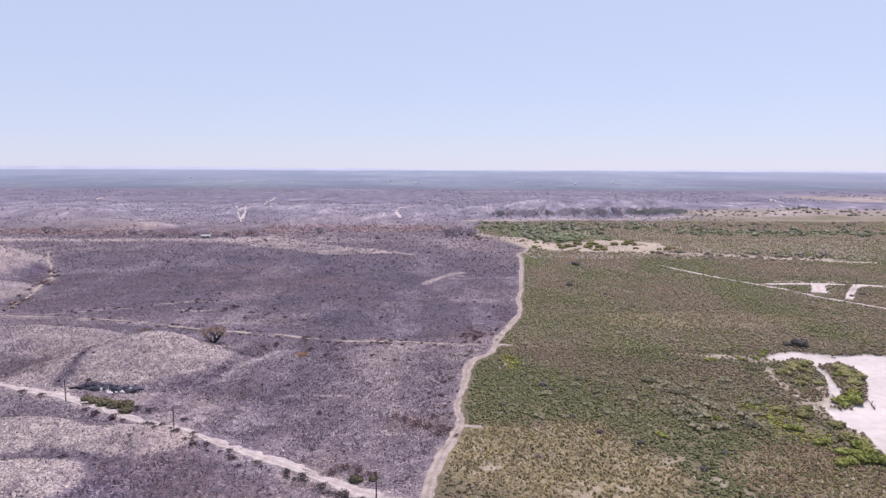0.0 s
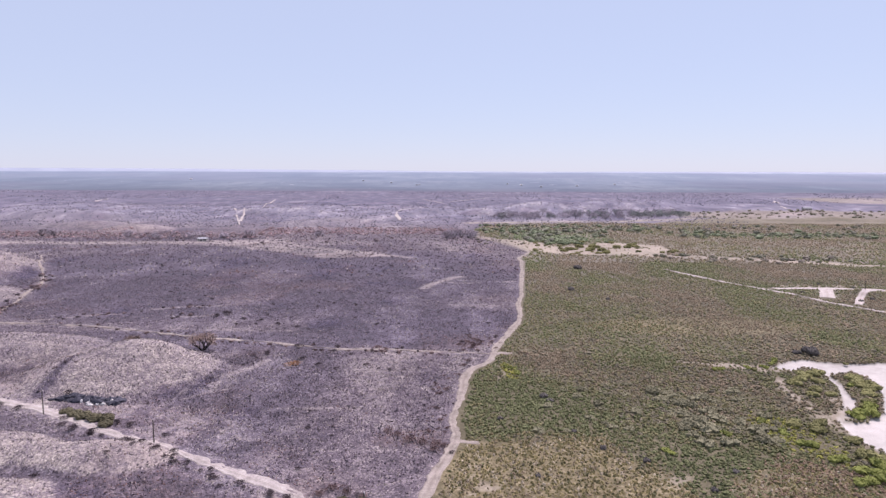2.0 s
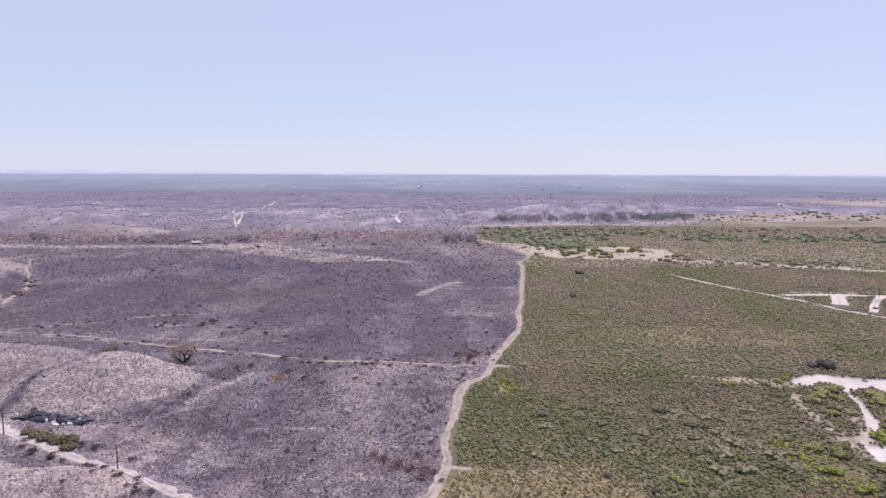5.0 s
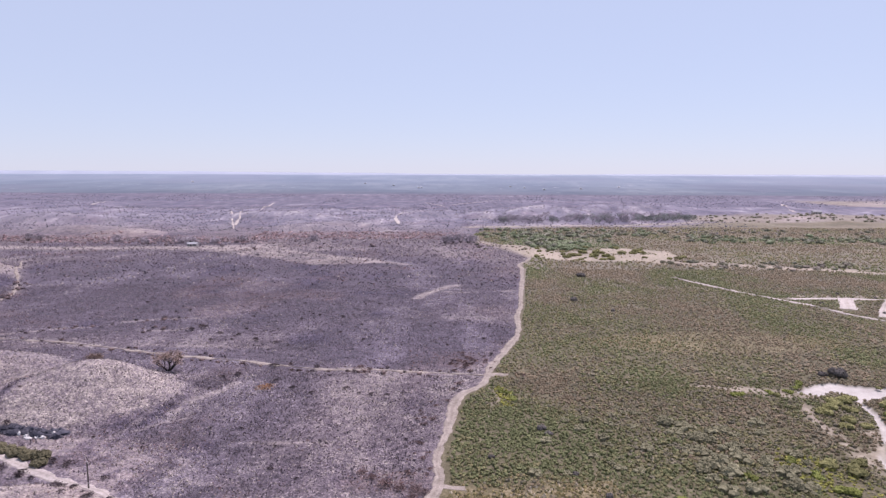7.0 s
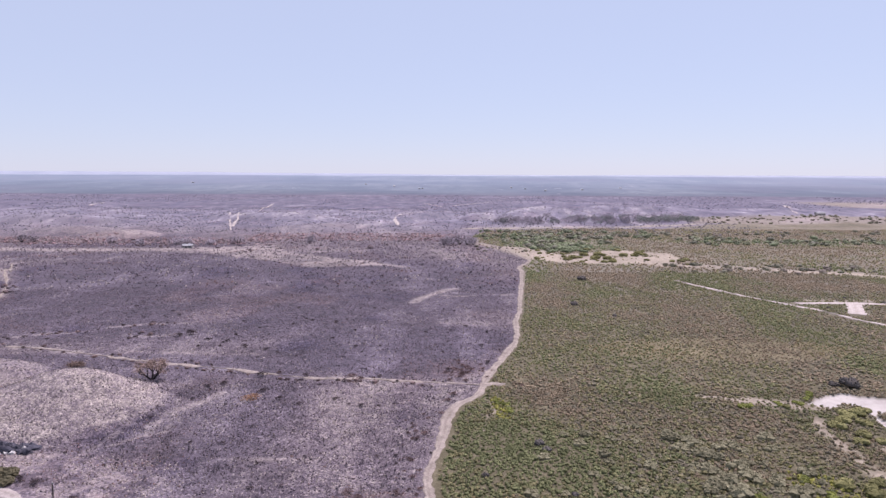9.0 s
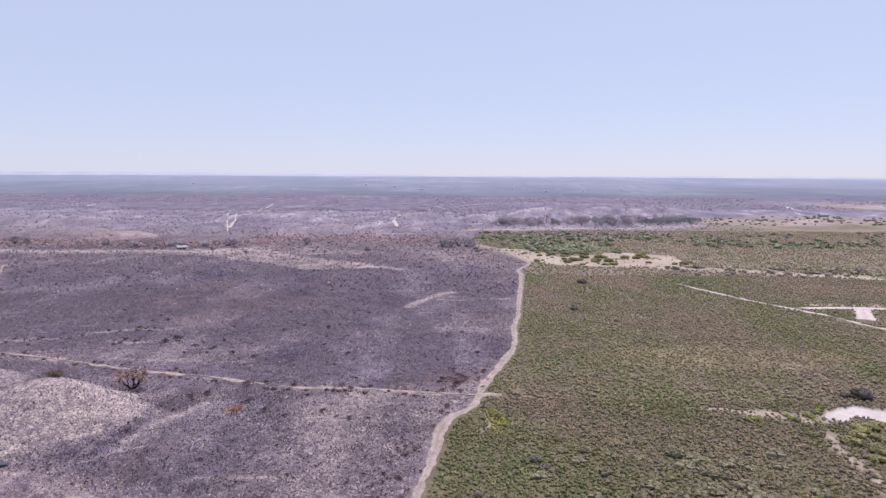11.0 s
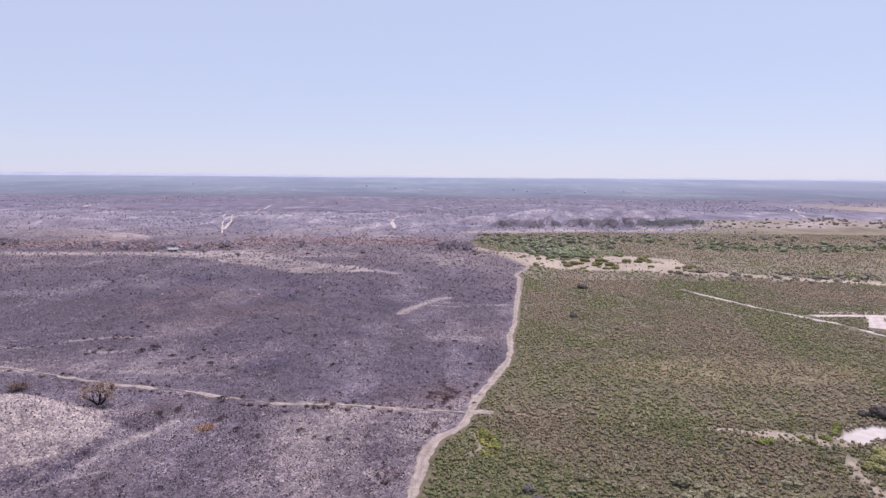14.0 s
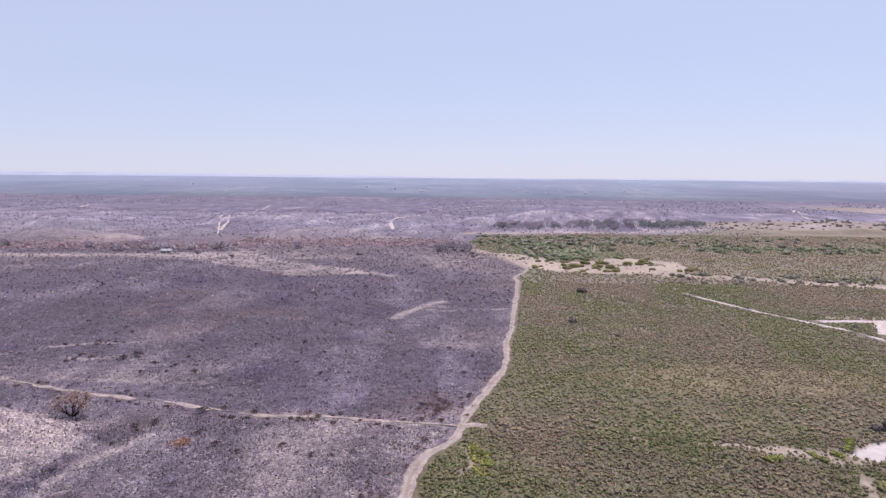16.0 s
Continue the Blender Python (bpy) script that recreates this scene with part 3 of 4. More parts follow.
def shrub_shape(fine, leaves, seed):
    """A lumpy dome one metre across and high, with loose sprays of leaf on it."""
    r = np.random.default_rng(seed)
    v, f = ICO2 if fine else ICO1
    v = v * (0.40 * (1 + r.uniform(-0.28, 0.28, (len(v), 1))))
    keep = v[f].mean(1)[:, 2] > -0.26
    f = f[keep]
    v = v + [0, 0, 0.28]
    v[:, 2] = np.maximum(v[:, 2], -0.05) * 1.25
    vs, fs = [v], [f]
    n = len(v)
    for _ in range(leaves):
        a, e = r.uniform(0, 6.283), r.uniform(0.1, 1.45)
        d = np.array([math.cos(a) * math.cos(e), math.sin(a) * math.cos(e), math.sin(e)])
        c = d * 0.46 * r.uniform(0.8, 1.15) + [0, 0, 0.3]
        t = r.normal(size=(3, 3)) * 0.13
        vs.append(c + t)
        fs.append(np.array([[n, n + 1, n + 2]]))
        n += 3
    return np.vstack(vs), np.vstack(fs)


def twig_shape(stems, seed):
    """A burnt tuft: thin leaning charred stems from one foot, over a crumb of ash."""
    r = np.random.default_rng(seed)
    vs, fs, n = [], [], 0
    for _ in range(stems):
        a, lean, h = r.uniform(0, 6.283), r.uniform(0.1, 0.75), r.uniform(0.5, 1.0)
        foot = np.array([math.cos(a), math.sin(a), 0]) * r.uniform(0, 0.2)
        tip = foot + np.array([math.cos(a) * lean, math.sin(a) * lean, h])
        b = a + 1.57
        side = np.array([math.cos(b), math.sin(b), 0]) * 0.06
        mid = (foot + tip) / 2 + r.normal(size=3) * 0.05
        vs.append([foot + side, foot - side, mid + side * 0.8, mid - side * 0.8, tip])
        fs += [[n, n + 1, n + 3], [n, n + 3, n + 2], [n + 2, n + 3, n + 4]]
        n += 5
    return np.vstack(vs), np.array(fs)


def crowd(name, shapes, pos, size, tall, tint, mat, label, category, smooth=False):
    """Many plants of one kind in one mesh."""
    n = len(pos)
    pick = rng.integers(0, len(shapes), n)
    turn = rng.uniform(0, 6.283, n)
    vs, fs, cs, base = [], [], [], 0
    for k, (v, f) in enumerate(shapes):
        idx = np.nonzero(pick == k)[0]
        if not len(idx):
            continue
        c, s = np.cos(turn[idx])[:, None], np.sin(turn[idx])[:, None]
        x = (v[None, :, 0] * c - v[None, :, 1] * s) * size[idx, None] + pos[idx, None, 0]
        y = (v[None, :, 0] * s + v[None, :, 1] * c) * size[idx, None] + pos[idx, None, 1]
        z = v[None, :, 2] * tall[idx, None] + pos[idx, None, 2]
        vs.append(np.stack([x, y, z], -1).reshape(-1, 3))
        fs.append((f[None] + (np.arange(len(idx)) * len(v))[:, None, None] + base).reshape(-1, 3))
        cs.append(np.repeat(tint[idx], len(v), 0))
        base += len(idx) * len(v)
    ob = raw_mesh(name, np.vstack(vs), np.vstack(fs), mat, {"tint": np.vstack(cs)}, smooth)
    return tagged(ob, label, category, kind="stuff")


ALL_TRACKS = [(MAIN, 3.0), (CROSS, 1.5), (SPUR, 2.0), (FORK, 1.6), (POLE_TRACK, 3.2), (RIGHT_TRACK, 2.6), (ROAD, 3.4), (NOTCH, 4.8), (LINK, 2.8)]


def field(y0, y1, per_m2, green):
    """Random places on one side of the burn, off the tracks, in a wedge of the plan that opens northward."""
    area = 0.73 * (y1 ** 2 - y0 ** 2) + 44 * (y1 - y0)
    n = int(area * per_m2)
    y = np.sqrt(rng.uniform(y0 ** 2, y1 ** 2, n))
    x = rng.uniform(-1, 1, n) * (0.73 * y + 22)
    b = boundary(y)
    ok = (x > b - 1) if green else (x < b + 1)
    for line, half in ALL_TRACKS:
        ok &= line_dist(x, y, line) > half * rng.uniform(0.8, 1.25, n)
    x, y = x[ok], y[ok]
    return x, y, zones(x, y)


def palette(choice, colours, spread=0.22):
    c = np.array(colours)[choice]
    return c * (1 + rng.uniform(-spread, spread, (len(c), 1)))


GREENS = [(0.134, 0.143, 0.068), (0.166, 0.152, 0.078), (0.170, 0.150, 0.106), (0.204, 0.160, 0.108), (0.222, 0.178, 0.098), (0.232, 0.226, 0.058), (0.132, 0.168, 0.078), (0.214, 0.152, 0.106)]


def green_tints(z, n):
    u = np.clip(0.36 + 0.3 * z["inland"] + 2.2 * (z["patch"] - 0.5) + rng.uniform(-0.32, 0.32, n), 0, 1)
    ch = np.where(u < 0.34, 0, np.where(u < 0.62, 1, np.where(u < 0.82, 2, 3)))
    v = rng.uniform(0, 1, n)
    ch = np.where(v < 0.78 * z["dry"], np.where(u < 0.55, 4, 3), ch)
    ch = np.where(v < 0.7 * z["brown"], np.where(u < 0.5, 7, 3), ch)
    ch = np.where(v < 0.55 * z["lime"], 5, ch)
    ch = np.where(v < 0.75 * z["lush"], 6, ch)
    return palette(ch, GREENS)


def green_scrub(y0, y1, per_m2, size, fine, leaves, label, lift=1.0):
    x, y, z = field(y0, y1, per_m2, True)
    keep = (z["burn"] < 0.5) & (rng.uniform(0, 1, len(x)) > 1.6 * z["pit"]) & (rng.uniform(0, 1, len(x)) > 0.96 * z["tan"])
    clump = fbm(x, y, 11, 91, 3)
    keep &= rng.uniform(0, 1, len(x)) < (0.45 + 1.1 * clump) * (1 - 0.62 * z["dry"] * (y < 300))
    x, y, z = x[keep], y[keep], {k: v[keep] for k, v in z.items()}
    n = len(x)
    w = size * rng.uniform(0.55, 1.35, n) * (0.75 + 0.6 * clump[keep]) * (1 - 0.38 * z["dry"]) * (1 - 0.25 * z["brown"])
    h = w * rng.uniform(0.52, 0.9, n)
    pos = np.column_stack([x, y, height(x, y) - 0.12])
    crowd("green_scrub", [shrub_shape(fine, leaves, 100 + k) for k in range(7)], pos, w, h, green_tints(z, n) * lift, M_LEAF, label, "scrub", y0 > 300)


def burnt_scrub(y0, y1, per_m2, size, stems, label):
    x, y, z = field(y0, y1, per_m2, False)
    keep = rng.uniform(0, 1, len(x)) < (1 - 0.72 * z["pale"]) * (1 - 0.8 * z["grass"]) * (0.55 + 0.45 * z["dark"]) * (0.4 + 1.2 * fbm(x, y, 9, 95, 3))
    x, y, z = x[keep], y[keep], {k: v[keep] for k, v in z.items()}
    n = len(x)
    ch = np.where(rng.uniform(0, 1, n) < 0.25 + 0.6 * z["red"], 1, 0)
    ch = np.where(rng.uniform(0, 1, n) < 0.13, 2, ch)
    tint = palette(ch, [(0.082, 0.067, 0.082), (0.11, 0.074, 0.072), (0.24, 0.215, 0.215)], 0.35)
    w = size * rng.uniform(0.5, 1.5, n)
    pos = np.column_stack([x, y, height(x, y) - 0.1])
    crowd("burnt_scrub", [twig_shape(stems, 200 + k) for k in range(9)], pos, w, w * rng.uniform(0.7, 1.5, n), tint, M_CHAR, label, "scrub")


green_scrub(136, 275, 1.5, 1.1, False, 9, "dense low green and olive heath shrubs on sand")
# the last argument pales the farther heath for haze
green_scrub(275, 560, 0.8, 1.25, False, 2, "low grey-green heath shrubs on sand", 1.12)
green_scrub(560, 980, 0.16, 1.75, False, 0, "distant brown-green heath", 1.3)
burnt_scrub(132, 285, 1.25, 0.62, 4, "charred twigs and stubble on ash")
burnt_scrub(285, 480, 0.65, 0.6, 3, "charred heath stubble on ash")
burnt_scrub(480, 960, 0.06, 1.1, 3, "distant charred heath")


def hummock(seed):
    """A rough low lump: a ragged foot, a ragged shoulder and a torn top."""
    r = np.random.default_rng(seed)
    a = np.arange(5) * 1.2566 + r.uniform(-0.35, 0.35, 5)
    foot = np.column_stack([np.cos(a), np.sin(a), np.zeros(5)]) * r.uniform(0.38, 0.62, (5, 1))
    c = np.arange(3) * 2.094 + r.uniform(-0.4, 0.4, 3)
    top = np.column_stack([np.cos(c) * 0.24, np.sin(c) * 0.24, r.uniform(0.6, 1.1, 3)])
    f = [(5, 6, 7), (0, 1, 5), (1, 6, 5), (1, 2, 6), (2, 3, 6), (3, 7, 6), (3, 4, 7), (4, 0, 7), (0, 5, 7)]
    return np.vstack([foot, top]), np.array(f)


def tussocks(y0, y1, per_m2, size, label):
    """Low burnt hummocks, some ash-white and some black."""
    x, y, z = field(y0, y1, per_m2, False)
    n = len(x)
    u = rng.uniform(0, 1, n)
    bright = 0.17 + 0.6 * z["pale"] - 0.14 * z["dark"]
    ch = np.where(u < bright, 0, np.where(u < 0.75, 1, 2))
    ch = np.where((ch == 2) & (rng.uniform(0, 1, n) < 0.9 * z["pale"]), 0, ch)
    ch = np.where((ch == 1) & (rng.uniform(0, 1, n) < 0.8 * z["red"]), 3, ch)
    tint = palette(ch, [(0.29, 0.25, 0.228), (0.115, 0.092, 0.108), (0.070, 0.056, 0.072), (0.16, 0.10, 0.092)], 0.3)
    w = size * rng.uniform(0.5, 1.5, n)
    pos = np.column_stack([x, y, height(x, y) - 0.08])
    shapes = []
    for k in range(6):
        shapes.append(hummock(400 + k))
    crowd("ash_tussocks", shapes, pos, w, w * rng.uniform(0.3, 0.55, n), tint, M_CHAR, label, "scrub")


tussocks(132, 285, 1.3, 0.55, "burnt grass tussocks on pale ash")
tussocks(285, 480, 0.5, 0.65, "burnt tussocks on dark ash")
tussocks(480, 800, 0.05, 1.5, "distant burnt tussocks")


def dry_tussocks(y0, y1, per_m2, size, label):
    """Straw and olive grass tufts where the heath is thin."""
    x, y, z = field(y0, y1, per_m2, True)
    keep = (rng.uniform(0, 1, len(x)) < np.maximum(z["dry"], z["brown"])) & (z["pit"] < 0.3) & (z["tan"] < 0.5)
    x, y, z = x[keep], y[keep], {k: v[keep] for k, v in z.items()}
    n = len(x)
    u = rng.uniform(0, 1, n)
    ch = np.where(u < 0.36, 0, np.where(u < 0.66, 1, np.where(u < 0.88, 2, 3)))
    tint = palette(ch, [(0.25, 0.205, 0.100), (0.18, 0.153, 0.070), (0.115, 0.105, 0.052), (0.38, 0.325, 0.24)], 0.25)
    w = size * rng.uniform(0.5, 1.5, n)
    pos = np.column_stack([x, y, height(x, y) - 0.05])
    crowd("dry_tussocks", [hummock(500 + k) for k in range(6)], pos, w, w * rng.uniform(0.45, 0.8, n), tint, M_LEAF, label, "grass")


dry_tussocks(136, 240, 1.3, 0.75, "dry straw and olive grass tufts on sand")


# ---- trees, shrubs and single things ----
def tube(bm, a, b, ra, rb, sides=6):
    a, b = Vector(a), Vector(b)
    q = (b - a).to_track_quat("Z", "Y").to_matrix()
    rings = []
    for c, r in ((a, ra), (b, rb)):
        rings.append([bm.verts.new(c + q @ Vector((math.cos(k * math.tau / sides) * r, math.sin(k * math.tau / sides) * r, 0))) for k in range(sides)])
    for k in range(sides):
        bm.faces.new((rings[0][k], rings[0][(k + 1) % sides], rings[1][(k + 1) % sides], rings[1][k]))
    bm.faces.new(rings[1])
    bm.faces.new(rings[0][::-1])


def at(x, y, dz=0.0):
    return (x, y, float(height(np.array([x, x]), np.array([y, y]))[0]) + dz)


def grow(bm, r, start, way, length, radius, depth, tips):
    end = start + way * length
    bend = (start + end) / 2 + Vector((r.uniform(-1, 1), r.uniform(-1, 1), r.uniform(-0.3, 0.6))) * length * 0.10
    tube(bm, start, bend, radius, radius * 0.82)
    tube(bm, bend, end, radius * 0.82, radius * 0.62)
    if depth == 0:
        tips.append(end)
        return
    for k in range(r.choice((2, 3))):
        turn = Vector((r.uniform(-1, 1), r.uniform(-1, 1), r.uniform(-0.15, 0.7)))
        grow(bm, r, end, (way + turn * 0.75).normalized(), length * r.uniform(0.62, 0.85), radius * 0.6, depth - 1, tips)


def leaf_cloud(bm, r, centres, spread, leaf, per):
    for c in centres:
        for _ in range(per):
            p = Vector(c) + Vector((r.gauss(0, 1), r.gauss(0, 1), r.gauss(0, 0.7))) * spread
            u = Vector((r.gauss(0, 1), r.gauss(0, 1), r.gauss(0, 0.6))).normalized() * leaf * r.uniform(0.6, 1.4)
            v = u.cross(Vector((r.gauss(0, 1), r.gauss(0, 1), r.gauss(0, 1)))).normalized() * leaf * r.uniform(0.35, 0.8)
            bm.faces.new([bm.verts.new(q) for q in (p - u, p + v, p + u, p - v * 0.7)])


def tree(pos, tall, stems, mats, label, seed, leaf=0.3, per=26, depth=3, spread=0.75, group="", lean=0.55, low=0.0):
    """Forked charred or living trunk and limbs, with a loose crown of leaf sprays."""
    r = random.Random(seed)
    top = thing("tree", pos, label, "tree", group)
    bm, tips = bmesh.new(), []
    for k in range(stems):
        a = k * math.tau / stems + r.uniform(-0.4, 0.4)
        lean = lean if stems > 1 else 0.08
        way = Vector((math.cos(a) * lean, math.sin(a) * lean, 1)).normalized()
        grow(bm, r, Vector((math.cos(a) * 0.2, math.sin(a) * 0.2, -0.3)), way, tall * 0.30, tall * 0.028 + 0.05, depth, tips)
    part("trunk", bm, mats[0], top)
    bm = bmesh.new()
    leaf_cloud(bm, r, tips + [Vector((c.x * 0.9, c.y * 0.9, c.z * low)) for c in tips if low], spread, leaf, per)
    part("crown", bm, mats[1], top)
    return top


M_BROWN_LEAF = plain_material("scorched_leaves", (0.20, 0.14, 0.118), (0.32, 0.235, 0.195))
# grey bark and leaf tones lifted to imitate haze on far trees
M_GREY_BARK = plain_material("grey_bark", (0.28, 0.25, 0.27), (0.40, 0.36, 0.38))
M_GREY_LEAF = plain_material("hazed_grey_leaves", (0.33, 0.29, 0.32), (0.45, 0.40, 0.43))
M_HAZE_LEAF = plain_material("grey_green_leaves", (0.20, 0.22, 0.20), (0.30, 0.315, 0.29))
M_DARK_LEAF = plain_material("dark_leaves", (0.075, 0.068, 0.066), (0.125, 0.114, 0.106))
M_ORANGE_LEAF = plain_material("rusty_leaves", (0.25, 0.14, 0.085), (0.40, 0.24, 0.145))
M_LIME_LEAF = plain_material("lime_leaves", (0.12, 0.14, 0.035), (0.22, 0.235, 0.07))
M_OLIVE_LEAF = plain_material("olive_leaves", (0.125, 0.125, 0.05), (0.215, 0.20, 0.09))
M_DULL_LEAF = plain_material("dull_olive_leaves", (0.072, 0.066, 0.040), (0.125, 0.112, 0.070))
M_GREEN_LEAF = plain_material("green_leaves", (0.145, 0.175, 0.10), (0.215, 0.245, 0.145))
M_SILVER_LEAF = plain_material("silver_leaves", (0.14, 0.135, 0.084), (0.215, 0.198, 0.128))
M_CHARRED_LEAF = plain_material("charred_brush", (0.055, 0.042, 0.048), (0.11, 0.082, 0.086))
M_PURPLE_LEAF = plain_material("scorched_brush", (0.13, 0.086, 0.084), (0.22, 0.150, 0.142))

tree(at(-105, 283), 10.5, 6, (M_BARK, M_BROWN_LEAF), "burnt many-stemmed tree with scorched brown crown", 3, 0.24, 22, 3, 0.8, "", 1.0)
tree(at(-143, 296), 3.6, 5, (M_BARK, M_BROWN_LEAF), "low burnt bush-like tree with brown crown behind a mound", 5, 0.24, 18, 3, 0.8, "", 1.0)
tree(at(-122, 276), 3.2, 3, (M_BARK, M_CHARRED_LEAF), "small bare charred tree", 8, 0.12, 4, 3, 0.3)
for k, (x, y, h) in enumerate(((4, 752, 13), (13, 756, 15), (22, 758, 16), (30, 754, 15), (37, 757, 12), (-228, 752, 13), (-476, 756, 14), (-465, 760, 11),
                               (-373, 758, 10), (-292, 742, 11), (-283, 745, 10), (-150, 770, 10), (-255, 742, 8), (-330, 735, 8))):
    tree(at(x, y), h, 3, (M_BARK, M_GREY_LEAF), "gum tree with haze-greyed crown beside burnt ground", 20 + k, 0.75, 12, 2, 1.7, "scorched gum trees", 0.7, 0.6)
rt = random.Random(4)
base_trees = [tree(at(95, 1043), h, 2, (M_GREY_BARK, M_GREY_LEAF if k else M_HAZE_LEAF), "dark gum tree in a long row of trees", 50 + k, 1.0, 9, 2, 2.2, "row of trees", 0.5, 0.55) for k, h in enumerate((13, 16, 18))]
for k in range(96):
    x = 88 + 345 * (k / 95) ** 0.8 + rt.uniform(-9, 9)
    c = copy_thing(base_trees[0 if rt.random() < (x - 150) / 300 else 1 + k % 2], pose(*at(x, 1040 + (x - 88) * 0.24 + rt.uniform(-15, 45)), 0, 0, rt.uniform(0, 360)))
    c.scale = [rt.uniform(0.55, 1.05)] * 3


def shrub(name, pos, wide, tall, mat, label, seed, group, leaf=0.16, count=260, solid=True):
    """A dome of leaf sprays on short stems."""
    r = random.Random(seed)
    top = thing(name, pos, label, "shrub", group)
    bm = bmesh.new()
    for k in range(5):
        a = r.uniform(0, 6.28)
        tube(bm, (0, 0, -0.15), (math.cos(a) * wide * 0.3, math.sin(a) * wide * 0.3, tall * 0.6), 0.05, 0.02, 5)
    part("stems", bm, M_BARK, top)
    bm = bmesh.new()
    lobes = [(r.gauss(0, 0.2) * wide, r.gauss(0, 0.2) * wide, tall * r.uniform(0.35, 0.6), r.uniform(0.24, 0.36)) for _ in range(7)]
    for lx, ly, lz, lr in lobes if solid else ():
        m = pose(lx, ly, lz) @ Matrix.Diagonal((lr * wide, lr * wide, lr * tall * 1.25, 1))
        got = bmesh.ops.create_icosphere(bm, subdivisions=2, radius=1, matrix=m)
        for v in got["verts"]:
            v.co += Vector((r.uniform(-1, 1), r.uniform(-1, 1), r.uniform(-1, 1))) * 0.07 * wide
            v.co.z = max(v.co.z, -0.05)
    for _ in range(count):
        lx, ly, lz, lr = r.choice(lobes)
        a, e = r.uniform(0, 6.28), r.uniform(-0.2, 1.5)
        p = Vector((lx + math.cos(a) * math.cos(e) * lr * wide * 1.05, ly + math.sin(a) * math.cos(e) * lr * wide * 1.05, max(0.05, lz + math.sin(e) * lr * tall * 1.3)))
        u, v = [Vector((r.gauss(0, 1), r.gauss(0, 1), r.gauss(0, 1))) * leaf for _ in range(2)]
        bm.faces.new([bm.verts.new(q) for q in (p - u, p + v, p + u)])
    part("crown", bm, mat, top)
    return top


def scatter(proto, places, group_seed):
    r = random.Random(group_seed)
    for x, y, s in places:
        c = copy_thing(proto, pose(*at(x, y, -0.05), 0, 0, r.uniform(0, 360)))
        c.scale = (s, s, s * r.uniform(0.85, 1.1))


# bright and dark shrubs round the sand pit
lime = shrub("shrub", at(141, 211), 6.5, 2.6, M_LIME_LEAF, "bright lime-green shrub beside white sand", 1, "shrubs round the sand pit", 0.2, 420)
scatter(lime, [(146, 216, 0.9), (137, 209.5, 0.7), (113, 258, 0.62), (141.5, 270, 0.55), (138.5, 266, 0.5), (133, 261.5, 0.45), (126, 261, 0.45), (119, 166, 1.0), (121, 173, 0.9), (116, 170, 0.9),
               (112, 178, 0.7), (109, 188, 0.7), (106, 196, 0.6), (111, 165, 0.8), (29, 258, 0.55), (31, 252, 0.5), (27, 262, 0.4), (66, 182, 0.5), (88, 195, 0.45), (104, 205, 0.5), (156, 240, 0.6)], 1)
olive = shrub("shrub", at(160, 246), 5.5, 2.4, M_OLIVE_LEAF, "rounded olive-green shrub on sand", 2, "shrubs round the sand pit", 0.18, 380)
scatter(olive, [(158, 240, 0.9), (163, 250, 0.8), (155, 230, 0.9), (150, 222, 0.8), (160, 236, 1.0), (146, 218, 0.7), (163, 242, 0.8), (148, 252, 0.9), (143, 250, 0.9), (139, 246, 0.8), (145, 244, 0.8),
                (134, 241, 0.9), (138, 234, 0.8), (134, 229, 0.7), (141, 230, 0.7), (152, 255, 0.7), (121, 180, 0.9), (124, 190, 0.8), (118, 198, 0.9), (122, 203, 0.7), (113, 202, 0.8), (127, 258, 0.5), (170, 267, 0.4), (123, 176, 0.9)], 2)
silver = shrub("shrub", at(85, 217), 4.2, 2.0, M_SILVER_LEAF, "rounded silver-green shrub in dense heath", 3, "silver heath shrubs", 0.15, 360)
rs = random.Random(11)
scatter(silver, [(rs.uniform(76, 108), rs.uniform(185, 232), rs.uniform(0.5, 1.05)) for _ in range(48)] + [(rs.uniform(30, 70), rs.uniform(196, 245), rs.uniform(0.35, 0.75)) for _ in range(26)], 3)
murky = shrub("shrub", at(163, 280), 5.2, 3.4, M_DARK_LEAF, "tall dark shrub at the edge of the sand", 4, "dark shrubs", 0.2, 420)
scatter(murky, [(157, 281, 0.6), (163, 246, 0.35), (111, 520, 1.0), (87, 428, 0.7), (104, 398, 0.4), (37, 226, 0.45), (39, 222, 0.4), (58, 176, 0.35), (70, 160, 0.3), (27, 168, 0.25), (42, 196, 0.3), (48, 184, 0.3),
                (80, 170, 0.3), (20, 206, 0.3), (268, 455, 0.4), (240, 425, 0.4), (270, 400, 0.45), (260, 396, 0.4), (284, 440, 0.35)], 4)
def bush_crowd(name, places, wide, tall, colours, mat, label, seed):
    """Far bushes, too many to count, in one mesh."""
    p = np.array(places)
    pos = np.column_stack([p[:, 0], p[:, 1], height(p[:, 0], p[:, 1]) - 0.15])
    tint = palette(rng.integers(0, len(colours), len(p)), colours, 0.25)
    crowd(name, [shrub_shape(len(p) < 500, 30, seed + k) for k in range(5)], pos, p[:, 2] * wide, p[:, 2] * tall, tint, mat, label, "scrub", True)


